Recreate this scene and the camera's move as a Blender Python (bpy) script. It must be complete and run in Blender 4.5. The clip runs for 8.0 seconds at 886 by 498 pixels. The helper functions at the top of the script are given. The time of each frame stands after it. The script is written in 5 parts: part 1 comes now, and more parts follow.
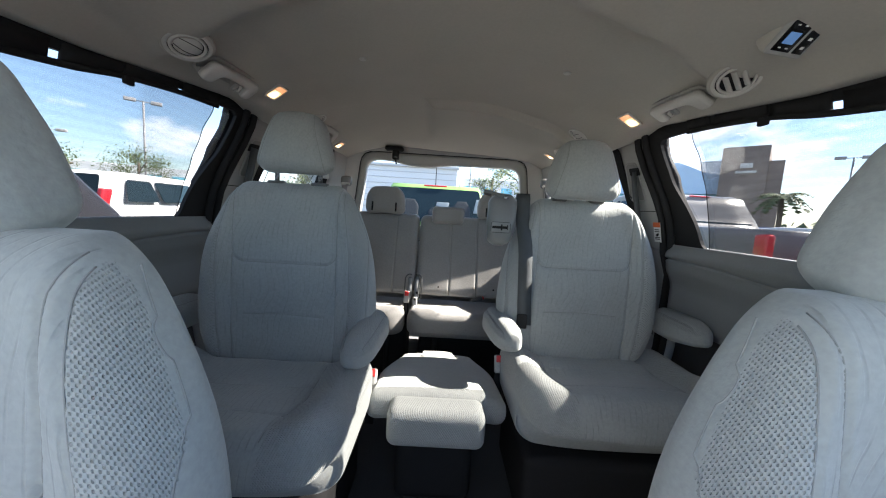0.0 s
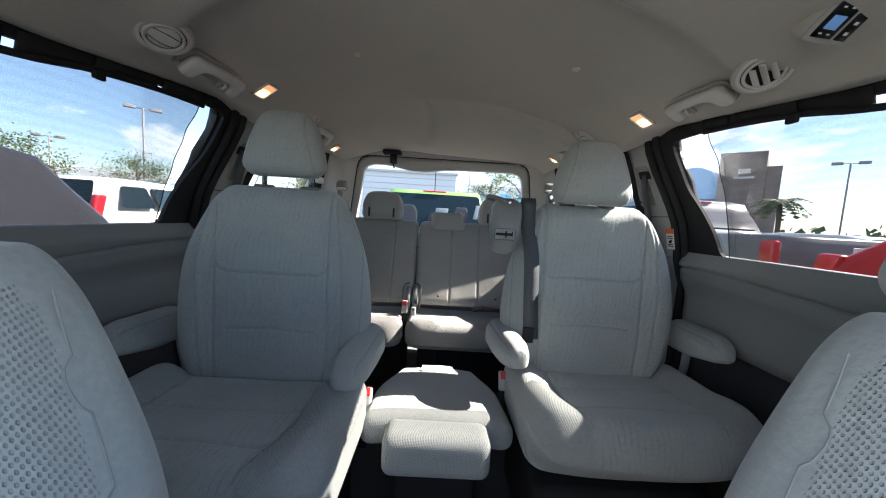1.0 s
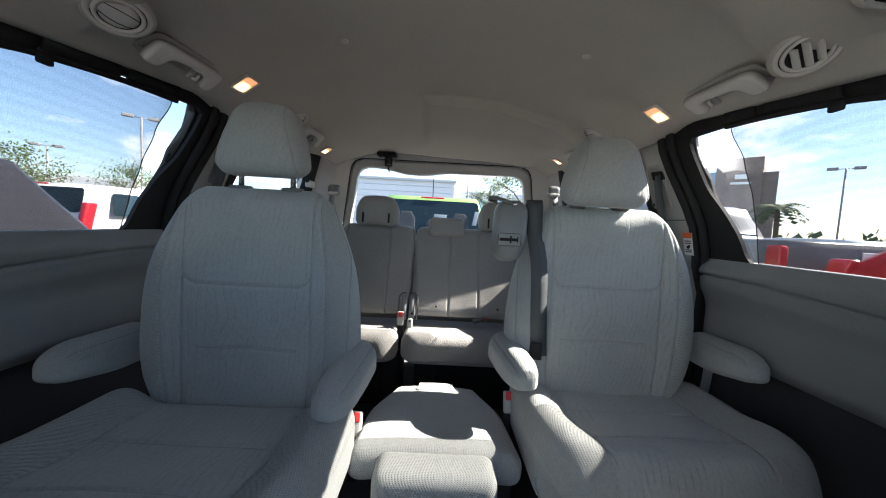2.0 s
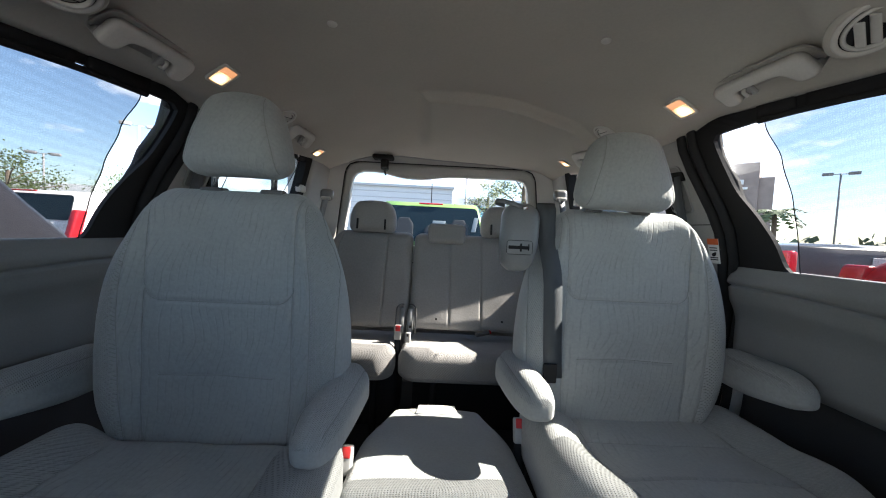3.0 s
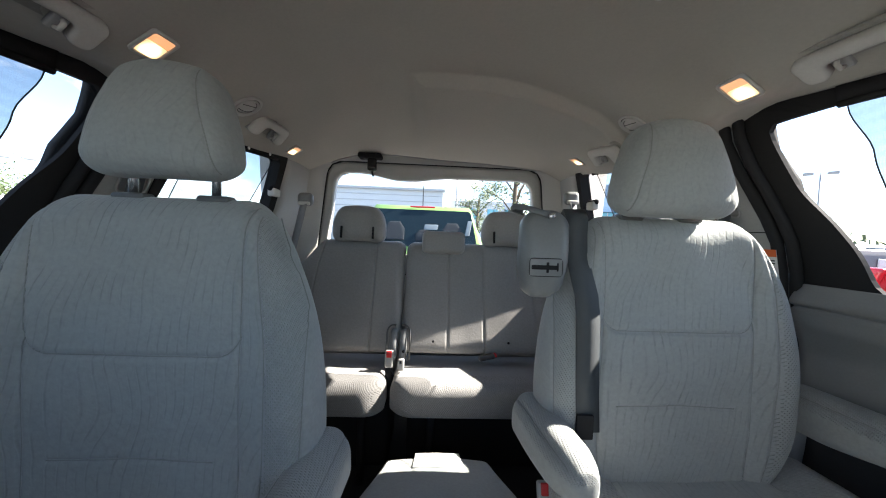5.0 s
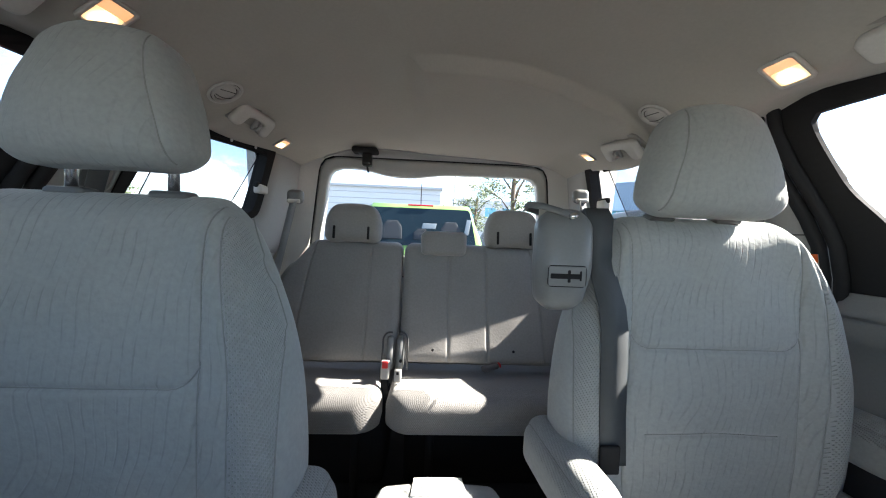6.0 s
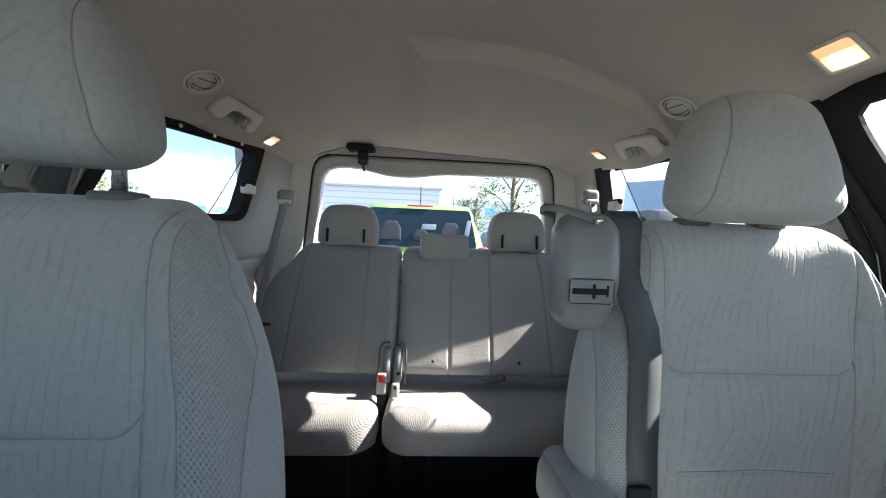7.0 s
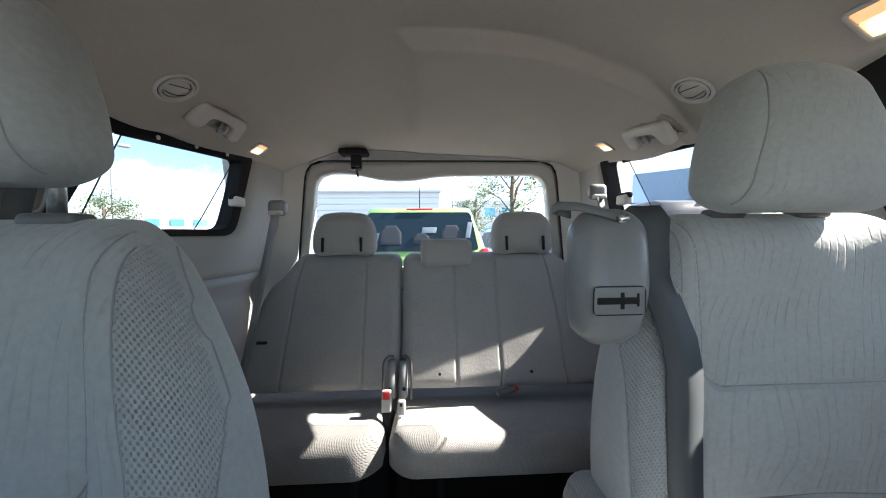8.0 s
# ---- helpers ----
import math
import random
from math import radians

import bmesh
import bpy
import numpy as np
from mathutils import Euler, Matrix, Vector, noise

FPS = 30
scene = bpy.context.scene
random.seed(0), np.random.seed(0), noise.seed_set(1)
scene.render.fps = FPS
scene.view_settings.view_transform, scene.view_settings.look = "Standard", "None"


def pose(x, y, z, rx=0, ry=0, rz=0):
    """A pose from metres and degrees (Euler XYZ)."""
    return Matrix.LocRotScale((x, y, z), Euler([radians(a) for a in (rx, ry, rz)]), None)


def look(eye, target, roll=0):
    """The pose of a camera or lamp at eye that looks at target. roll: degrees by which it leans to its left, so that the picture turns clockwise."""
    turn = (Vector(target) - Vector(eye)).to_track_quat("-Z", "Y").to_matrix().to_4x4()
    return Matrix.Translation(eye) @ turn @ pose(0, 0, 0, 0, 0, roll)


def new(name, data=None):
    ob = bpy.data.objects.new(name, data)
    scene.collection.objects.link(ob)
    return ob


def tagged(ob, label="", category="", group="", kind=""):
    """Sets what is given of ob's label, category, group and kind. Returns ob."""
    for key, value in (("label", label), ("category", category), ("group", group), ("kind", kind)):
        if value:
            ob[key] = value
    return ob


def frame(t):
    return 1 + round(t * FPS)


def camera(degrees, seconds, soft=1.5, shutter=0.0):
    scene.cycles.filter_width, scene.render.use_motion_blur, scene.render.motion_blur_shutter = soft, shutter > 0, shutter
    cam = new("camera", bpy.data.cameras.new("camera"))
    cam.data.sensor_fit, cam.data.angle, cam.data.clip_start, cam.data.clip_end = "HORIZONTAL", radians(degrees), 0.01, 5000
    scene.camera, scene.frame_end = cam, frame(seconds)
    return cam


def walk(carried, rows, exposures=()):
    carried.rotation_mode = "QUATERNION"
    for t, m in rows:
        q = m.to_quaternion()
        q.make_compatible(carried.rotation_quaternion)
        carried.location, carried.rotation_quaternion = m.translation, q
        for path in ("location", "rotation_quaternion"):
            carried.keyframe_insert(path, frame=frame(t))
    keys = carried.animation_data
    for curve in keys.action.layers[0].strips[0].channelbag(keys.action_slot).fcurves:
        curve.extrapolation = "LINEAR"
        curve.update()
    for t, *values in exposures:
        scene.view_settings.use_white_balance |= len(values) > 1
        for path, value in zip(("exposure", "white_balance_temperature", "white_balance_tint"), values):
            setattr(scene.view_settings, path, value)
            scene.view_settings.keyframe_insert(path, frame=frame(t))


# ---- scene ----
cam = camera(106.0, 8.0, soft=1.1)
PATH = [
    (0, (0.000, 0.745, 0.891), (0.019, 2.733, 0.673), 3.51),
    (0.5, (-0.000, 0.780, 0.890), (0.018, 2.770, 0.692), 3.54),
    (1, (-0.003, 0.821, 0.891), (0.019, 2.812, 0.708), 3.40),
    (1.5, (0.001, 0.870, 0.883), (0.025, 2.864, 0.720), 3.21),
    (3, (-0.007, 1.027, 0.882), (0.029, 3.024, 0.781), 2.82),
    (3.5, (-0.011, 1.078, 0.880), (0.037, 3.075, 0.788), 2.78),
    (4, (-0.004, 1.123, 0.897), (0.062, 3.120, 0.805), 2.36),
    (4.5, (-0.017, 1.173, 0.905), (0.061, 3.169, 0.822), 2.16),
    (6, (-0.035, 1.315, 0.915), (0.069, 3.310, 0.821), 2.31),
    (6.5, (-0.036, 1.361, 0.919), (0.068, 3.356, 0.826), 2.30),
    (7, (-0.036, 1.396, 0.925), (0.071, 3.391, 0.832), 2.32),
    (7.5, (-0.040, 1.429, 0.934), (0.069, 3.424, 0.847), 2.23),
    (7.9, (-0.035, 1.452, 0.934), (0.065, 3.448, 0.851), 2.18),
    (8, (-0.033, 1.458, 0.933), (0.064, 3.454, 0.852), -0.53),
]
STOPS = [(0.0, 2.88), (1.5, 2.82), (3.5, 2.68), (4.5, 2.80), (6.5, 3.16), (8.0, 3.18)]
walk(cam, [(t, look(eye, target, roll)) for t, eye, target, roll in PATH], STOPS)

# ---- world, sun, exposure ----
SUN_DIR = Vector((0.795, 0.104, 0.614)).normalized()      # towards the sun
world = bpy.data.worlds.new("sky")
scene.world = world
world.use_nodes = True
wn, wl = world.node_tree.nodes, world.node_tree.links
bg = wn["Background"]
sky = wn.new("ShaderNodeTexSky")
sky.sky_type = "NISHITA"
sky.sun_disc = False
sky.sun_elevation = math.asin(SUN_DIR.z)
sky.sun_rotation = math.atan2(SUN_DIR.x, SUN_DIR.y)
sky.air_density, sky.dust_density, sky.ozone_density = 1.0, 0.3, 2.8
coord = wn.new("ShaderNodeTexCoord")
squash = wn.new("ShaderNodeMapping")
squash.inputs["Scale"].default_value = (1.0, 1.0, 2.6)
wl.new(coord.outputs["Generated"], squash.inputs["Vector"])
puff = wn.new("ShaderNodeTexNoise")
puff.inputs["Scale"].default_value, puff.inputs["Detail"].default_value, puff.inputs["Roughness"].default_value = 3.1, 7.0, 0.58
wl.new(squash.outputs["Vector"], puff.inputs["Vector"])
ramp = wn.new("ShaderNodeValToRGB")
ramp.color_ramp.elements[0].position, ramp.color_ramp.elements[1].position = 0.53, 0.68
wl.new(puff.outputs["Fac"], ramp.inputs["Fac"])
mixc = wn.new("ShaderNodeMix")
mixc.data_type = "RGBA"
wl.new(ramp.outputs["Color"], mixc.inputs["Factor"])
wl.new(sky.outputs["Color"], mixc.inputs["A"])
mixc.inputs["B"].default_value = (9.0, 9.2, 9.6, 1)
wl.new(mixc.outputs["Result"], bg.inputs["Color"])
bg.inputs["Strength"].default_value = 0.08
sun = new("sun", bpy.data.lights.new("sun", "SUN"))
sun.data.energy, sun.data.angle, sun.data.color = 5.0, radians(0.53), (1.0, 0.93, 0.83)
sun.matrix_world = look((0, 0, 0), -SUN_DIR)


# ---- materials ----
def tree(name, rough=0.6, metal=0.0):
    m = bpy.data.materials.new(name)
    m.use_nodes = True
    b = m.node_tree.nodes["Principled BSDF"]
    b.inputs["Roughness"].default_value, b.inputs["Metallic"].default_value = rough, metal
    return m, m.node_tree.nodes, m.node_tree.links, b


def tone(n, l, b, color, spread, scale, coords):
    """Base colour with mottling at two scales."""
    a = n.new("ShaderNodeTexNoise")
    a.inputs["Scale"].default_value, a.inputs["Detail"].default_value = scale, 4.0
    c = n.new("ShaderNodeTexNoise")
    c.inputs["Scale"].default_value, c.inputs["Detail"].default_value = scale * 24, 2.0
    l.new(coords, a.inputs["Vector"]), l.new(coords, c.inputs["Vector"])
    add = n.new("ShaderNodeMath")
    add.operation = "ADD"
    l.new(a.outputs["Fac"], add.inputs[0]), l.new(c.outputs["Fac"], add.inputs[1])
    r = n.new("ShaderNodeMapRange")
    r.inputs["From Min"].default_value, r.inputs["From Max"].default_value = 0.6, 1.4
    r.inputs["To Min"].default_value, r.inputs["To Max"].default_value = 1 - spread, 1 + spread
    l.new(add.outputs[0], r.inputs["Value"])
    mul = n.new("ShaderNodeVectorMath")
    mul.operation = "SCALE"
    mul.inputs[0].default_value = color
    l.new(r.outputs["Result"], mul.inputs["Scale"])
    l.new(mul.outputs["Vector"], b.inputs["Base Color"])
    return c


def bump(n, l, b, height, strength, dist):
    k = n.new("ShaderNodeBump")
    k.inputs["Strength"].default_value, k.inputs["Distance"].default_value = strength, dist
    l.new(height, k.inputs["Height"])
    l.new(k.outputs["Normal"], b.inputs["Normal"])
    return k


def plain(name, color, rough=0.6, metal=0.0, spread=0.06, scale=9.0, grain=0.15, dist=0.0006):
    m, n, l, b = tree(name, rough, metal)
    c = n.new("ShaderNodeTexCoord")
    fine = tone(n, l, b, color, spread, scale, c.outputs["Object"])
    if grain:
        bump(n, l, b, fine.outputs["Fac"], grain, dist)
    return m


def fabric(name, color, zones=False, spread=0.11):
    """Woven cloth; with zones, a mesh attribute picks wavy ribs (0), smooth cloth (0.5) or dimpled cloth (1)."""
    m, n, l, b = tree(name, 0.95)
    b.inputs["Sheen Weight"].default_value, b.inputs["Sheen Roughness"].default_value = 0.25, 0.5
    b.inputs["Specular IOR Level"].default_value = 0.15
    c = n.new("ShaderNodeTexCoord")
    fine = tone(n, l, b, color, spread, 6.0, c.outputs["Object"])
    if not zones:
        bump(n, l, b, fine.outputs["Fac"], 0.35, 0.0008)
        return m
    at = n.new("ShaderNodeAttribute")
    at.attribute_name = "zone"

    def mask(lo, hi):
        r = n.new("ShaderNodeMapRange")
        r.inputs["From Min"].default_value, r.inputs["From Max"].default_value = lo, hi
        l.new(at.outputs["Fac"], r.inputs["Value"])
        return r.outputs["Result"]

    def times(x, y):
        k = n.new("ShaderNodeMath")
        k.operation = "MULTIPLY"
        l.new(x, k.inputs[0]), l.new(y, k.inputs[1])
        return k.outputs[0]
    wob = n.new("ShaderNodeTexNoise")
    wob.inputs["Scale"].default_value, wob.inputs["Detail"].default_value = 5.0, 1.0
    l.new(c.outputs["Object"], wob.inputs["Vector"])
    shift = n.new("ShaderNodeVectorMath")
    shift.operation = "MULTIPLY_ADD"
    shift.inputs[1].default_value = (0.10, 0.0, 0.0)
    l.new(wob.outputs["Color"], shift.inputs[0]), l.new(c.outputs["Object"], shift.inputs[2])
    sh = n.new("ShaderNodeMapping")
    sh.inputs["Rotation"].default_value = (0, radians(-9), 0)
    l.new(shift.outputs["Vector"], sh.inputs["Vector"])
    t = n.new("ShaderNodeTexWave")
    t.bands_direction = "X"
    t.inputs["Scale"].default_value, t.inputs["Distortion"].default_value = 21.0, 2.2
    t.inputs["Detail"].default_value, t.inputs["Detail Scale"].default_value = 2.0, 0.6
    l.new(sh.outputs["Vector"], t.inputs["Vector"])
    ribs = n.new("ShaderNodeMapRange")
    ribs.inputs["From Min"].default_value, ribs.inputs["From Max"].default_value = 0.0, 0.13
    l.new(t.outputs["Fac"], ribs.inputs["Value"])
    sep = n.new("ShaderNodeSeparateXYZ")
    l.new(c.outputs["Object"], sep.inputs[0])

    def calc(op, x, y=0.0):
        k = n.new("ShaderNodeMath")
        k.operation = op
        for i, v in enumerate((x, y)):
            if isinstance(v, float):
                k.inputs[i].default_value = v
            else:
                l.new(v, k.inputs[i])
        return k.outputs[0]
    ax = calc("ADD", calc("ABSOLUTE", sep.outputs[0]), sep.outputs[1])
    az = calc("ADD", sep.outputs[2], sep.outputs[1])
    lattice = calc("MULTIPLY", calc("SINE", calc("MULTIPLY", ax, 2 * math.pi / 0.0062)), calc("SINE", calc("MULTIPLY", az, 2 * math.pi / 0.0088)))
    dim = n.new("ShaderNodeMapRange")
    dim.interpolation_type = "SMOOTHSTEP"
    dim.inputs["From Min"].default_value, dim.inputs["From Max"].default_value = 0.85, 0.10
    l.new(lattice, dim.inputs["Value"])
    patchy = n.new("ShaderNodeTexNoise")
    patchy.inputs["Scale"].default_value, patchy.inputs["Detail"].default_value = 30.0, 1.0
    l.new(c.outputs["Object"], patchy.inputs["Vector"])
    fade = n.new("ShaderNodeMapRange")
    fade.inputs["From Min"].default_value, fade.inputs["From Max"].default_value, fade.inputs["To Max"].default_value = 0.38, 0.64, 0.60
    fade.inputs["To Min"].default_value = 0.08
    l.new(patchy.outputs["Fac"], fade.inputs["Value"])
    # rib valleys and dimples get their shade painted into the base colour
    stroke = calc("MULTIPLY", calc("SUBTRACT", 1.0, ribs.outputs["Result"]), times(mask(0.4, 0.1), fade.outputs["Result"]))
    dot = calc("MULTIPLY", calc("SUBTRACT", 1.0, dim.outputs["Result"]), mask(0.6, 0.9))
    shade = calc("SUBTRACT", 1.0, calc("ADD", calc("MULTIPLY", stroke, 0.18), calc("MULTIPLY", dot, 0.15)))
    shaded = n.new("ShaderNodeVectorMath")
    shaded.operation = "SCALE"
    l.new(b.inputs["Base Color"].links[0].from_socket, shaded.inputs[0]), l.new(shade, shaded.inputs["Scale"])
    l.new(shaded.outputs["Vector"], b.inputs["Base Color"])
    k1 = n.new("ShaderNodeBump")
    k1.inputs["Distance"].default_value = 0.0013
    l.new(ribs.outputs["Result"], k1.inputs["Height"]), l.new(times(mask(0.4, 0.1), fade.outputs["Result"]), k1.inputs["Strength"])
    k2 = n.new("ShaderNodeBump")
    k2.inputs["Distance"].default_value = 0.0016
    l.new(dim.outputs["Result"], k2.inputs["Height"]), l.new(mask(0.6, 0.9), k2.inputs["Strength"])
    l.new(k1.outputs["Normal"], k2.inputs["Normal"])
    k3 = n.new("ShaderNodeBump")
    k3.inputs["Strength"].default_value, k3.inputs["Distance"].default_value = 0.5, 0.0014
    l.new(fine.outputs["Fac"], k3.inputs["Height"]), l.new(k2.outputs["Normal"], k3.inputs["Normal"])
    l.new(k3.outputs["Normal"], b.inputs["Normal"])
    return m


CLOTH = fabric("seat_cloth", (0.343, 0.358, 0.347), True)
F_THIRD = fabric("rear_bench_cloth", (0.29, 0.282, 0.27), True)
HEADLINER = fabric("headliner_felt", (0.43, 0.405, 0.357), spread=0.05)
CARPET = fabric("floor_carpet", (0.032, 0.032, 0.032))
TRIM = plain("grey_trim_plastic", (0.36, 0.36, 0.35), 0.55, grain=0.25)
# darker copy of the grey trim, for the shade inside the pillar recess
SHADED_TRIM = plain("shaded_trim_plastic", (0.25, 0.25, 0.245), 0.6, grain=0.25)
DOOR_TRIM = plain("door_trim_vinyl", (0.205, 0.207, 0.206), 0.6, grain=0.3)
DARK_TRIM = plain("dark_door_carpet", (0.042, 0.042, 0.044), 0.9)
TRIM_LIGHT = plain("light_trim_plastic", (0.56, 0.545, 0.51), 0.5, grain=0.2)
BLACK = plain("black_rubber", (0.026, 0.026, 0.027), 0.7)
BLACK.node_tree.nodes["Principled BSDF"].inputs["Specular IOR Level"].default_value = 0.04
BLACK_GLOSS = plain("black_gloss_plastic", (0.01, 0.01, 0.011), 0.22, grain=0)
CHROME = plain("polished_steel", (0.82, 0.82, 0.82), 0.26, 1.0, grain=0)
BELT = plain("belt_webbing", (0.060, 0.067, 0.072), 0.6, scale=60, grain=0.6, dist=0.0008)
BELT_LIGHT = plain("pale_belt_webbing", (0.33, 0.33, 0.33), 0.6, scale=60, grain=0.6, dist=0.0008)
HOUSING = plain("satin_grey_plastic", (0.20, 0.205, 0.205), 0.34, grain=0.1)
RED = plain("red_plastic", (0.55, 0.02, 0.02), 0.4, grain=0)
WHITE_LABEL = plain("white_label", (0.75, 0.75, 0.73), 0.5, grain=0)
ORANGE_LABEL = plain("orange_label", (0.75, 0.14, 0.03), 0.5, grain=0)
ASPHALT = plain("pale_asphalt", (0.11, 0.108, 0.104), 0.9, spread=0.3, scale=2.0, grain=0.6, dist=0.004)


def glow(name, color, strength, core=0.0):
    """A lit lens; core adds a hot middle where the bulb sits."""
    m, n, l, b = tree(name, 0.4)
    b.inputs["Base Color"].default_value = (0.7, 0.62, 0.5, 1)
    b.inputs["Emission Color"].default_value = (*color, 1)
    b.inputs["Emission Strength"].default_value = strength
    if core:
        c, mp, g, r = n.new("ShaderNodeTexCoord"), n.new("ShaderNodeMapping"), n.new("ShaderNodeTexGradient"), n.new("ShaderNodeMapRange")
        g.gradient_type = "SPHERICAL"
        mp.inputs["Scale"].default_value = (42, 42, 42)
        mp.inputs["Location"].default_value = (0, -0.55, 0)
        l.new(c.outputs["Object"], mp.inputs["Vector"]), l.new(mp.outputs["Vector"], g.inputs["Vector"]), l.new(g.outputs["Fac"], r.inputs["Value"])
        r.inputs["To Min"].default_value, r.inputs["To Max"].default_value = strength, core
        l.new(r.outputs["Result"], b.inputs["Emission Strength"])
    return m


LAMP = glow("warm_lamp_lens", (1.0, 0.60, 0.28), 0.16, 1.3)
SCREEN = glow("blue_lcd", (0.16, 0.32, 0.65), 0.06)
SCREEN.node_tree.nodes["Principled BSDF"].inputs["Base Color"].default_value = (0.05, 0.12, 0.26, 1)


def pane_material(name, tint, gloss=1.0):
    m = bpy.data.materials.new(name)
    m.use_nodes = True
    n, l = m.node_tree.nodes, m.node_tree.links
    n.remove(n["Principled BSDF"])
    tr, gl, mx, fr = (n.new("ShaderNode" + k) for k in ("BsdfTransparent", "BsdfGlossy", "MixShader", "Fresnel"))
    tr.inputs["Color"].default_value = (*tint, 1)
    gl.inputs["Roughness"].default_value = 0.02
    fr.inputs["IOR"].default_value = 1.35
    weak = n.new("ShaderNodeMath")
    weak.operation = "MULTIPLY"
    weak.inputs[1].default_value = 0.22 * gloss
    l.new(fr.outputs[0], weak.inputs[0]), l.new(weak.outputs[0], mx.inputs[0]), l.new(tr.outputs[0], mx.inputs[1]), l.new(gl.outputs[0], mx.inputs[2])
    l.new(mx.outputs[0], n["Material Output"].inputs["Surface"])
    return m


GLASS = pane_material("window_glass", (0.95, 0.95, 0.955))
TINTED = pane_material("tinted_rear_glass", (0.77, 0.775, 0.79))
CAR_GLASS = plain("dark_car_glass", (0.014, 0.026, 0.034), 0.06, grain=0)
CAR_GLASS.node_tree.nodes["Principled BSDF"].inputs["Specular IOR Level"].default_value = 0.12


def net_material(name, cover):
    m = bpy.data.materials.new(name)
    m.use_nodes = True
    n, l = m.node_tree.nodes, m.node_tree.links
    b = n["Principled BSDF"]
    b.inputs["Base Color"].default_value = (0.03, 0.03, 0.034, 1)
    b.inputs["Roughness"].default_value = 0.8
    c, v, r = n.new("ShaderNodeTexCoord"), n.new("ShaderNodeTexVoronoi"), n.new("ShaderNodeMapRange")
    v.inputs["Scale"].default_value, v.inputs["Randomness"].default_value = 240.0, 0.35
    r.inputs["From Min"].default_value, r.inputs["From Max"].default_value = 0.1, 0.6
    r.inputs["To Min"].default_value, r.inputs["To Max"].default_value = cover - 0.06, cover + 0.06
    tr, mx = n.new("ShaderNodeBsdfTransparent"), n.new("ShaderNodeMixShader")
    l.new(c.outputs["Object"], v.inputs["Vector"]), l.new(v.outputs["Distance"], r.inputs["Value"])
    l.new(r.outputs["Result"], mx.inputs[0]), l.new(tr.outputs[0], mx.inputs[1]), l.new(b.outputs[0], mx.inputs[2])
    l.new(mx.outputs[0], n["Material Output"].inputs["Surface"])
    return m


NET = net_material("sunshade_net", 0.58)


# ---- mesh helpers ----
def mesh_of(name, bm, *mats, smooth=True):
    me = bpy.data.meshes.new(name)
    bmesh.ops.recalc_face_normals(bm, faces=bm.faces)
    bm.to_mesh(me)
    bm.free()
    for m in mats:
        me.materials.append(m)
    if smooth:
        for p in me.polygons:
            p.use_smooth = True
    return me


def thing(name, label, category, at=(0, 0, 0), turn=(0, 0, 0), group="", kind=""):
    ob = new(name)
    ob.matrix_world = pose(*at, *turn)
    return tagged(ob, label, category, group, kind)


def part(name, bm, mats, parent, label="", smooth=True, at=None):
    mats = mats if isinstance(mats, (list, tuple)) else [mats]
    ob = new(name, mesh_of(name, bm, *mats, smooth=smooth))
    if at is not None:
        ob.matrix_basis = at
    ob.parent = parent
    return tagged(ob, label) if label else ob


def setting(name, bm, mats, label, category, smooth=True):
    mats = mats if isinstance(mats, (list, tuple)) else [mats]
    return tagged(new(name, mesh_of(name, bm, *mats, smooth=smooth)), label, category, kind="structure")


def knots(half, r, n, k=4):
    """Places along one axis of a rounded box: dense in the rounded ends, n steps between."""
    r = min(r, half * 0.999)
    ends = [half - r + r * math.sin(math.pi / 2 * i / k) for i in range(1, k + 1)]
    inner = [-(half - r) + 2 * (half - r) * i / n for i in range(n + 1)]
    return [-e for e in reversed(ends)] + inner + ends


def rbox(size, r, steps=(4, 4, 4), warp=None, bm=None, k=4, region=None, centre=(0, 0, 0)):
    """A rounded box about its centre, with its surface bent by warp(x, y, z) -> (x, y, z); region(x, y, z) -> cloth zone."""
    bm = bm or bmesh.new()
    hx, hy, hz = (s / 2 for s in size)
    r = min(r, hx * 0.98, hy * 0.98, hz * 0.98)
    ax = [knots(h, r, s, k) for h, s in zip((hx, hy, hz), steps)]
    n = [len(a) - 1 for a in ax]
    verts, spots = {}, {}
    zone = bm.verts.layers.float.get("zone") or bm.verts.layers.float.new("zone")

    def vert(i, j, m):
        key = (i, j, m)
        if key not in verts:
            p = Vector((ax[0][i], ax[1][j], ax[2][m]))
            core = Vector((max(-hx + r, min(hx - r, p.x)), max(-hy + r, min(hy - r, p.y)), max(-hz + r, min(hz - r, p.z))))
            d = p - core
            if d.length > 1e-7:
                big = max(abs(d.x), abs(d.y), abs(d.z))
                p = core + d.normalized() * r * (big / r)
            spots[key] = p
            q = p + Vector(centre)
            verts[key] = bm.verts.new(warp(*q) if warp else q)
            verts[key][zone] = region(*q) if region else 0.5
        return verts[key]

    def quad(a, b, c, d):
        bm.faces.new([vert(*a), vert(*b), vert(*c), vert(*d)])
    for i in range(n[0]):
        for j in range(n[1]):
            for m in (0, n[2]):
                quad((i, j, m), (i + 1, j, m), (i + 1, j + 1, m), (i, j + 1, m))
        for m in range(n[2]):
            for j in (0, n[1]):
                quad((i, j, m), (i + 1, j, m), (i + 1, j, m + 1), (i, j, m + 1))
    for j in range(n[1]):
        for m in range(n[2]):
            for i in (0, n[0]):
                quad((i, j, m), (i, j + 1, m), (i, j + 1, m + 1), (i, j, m + 1))
    return bm


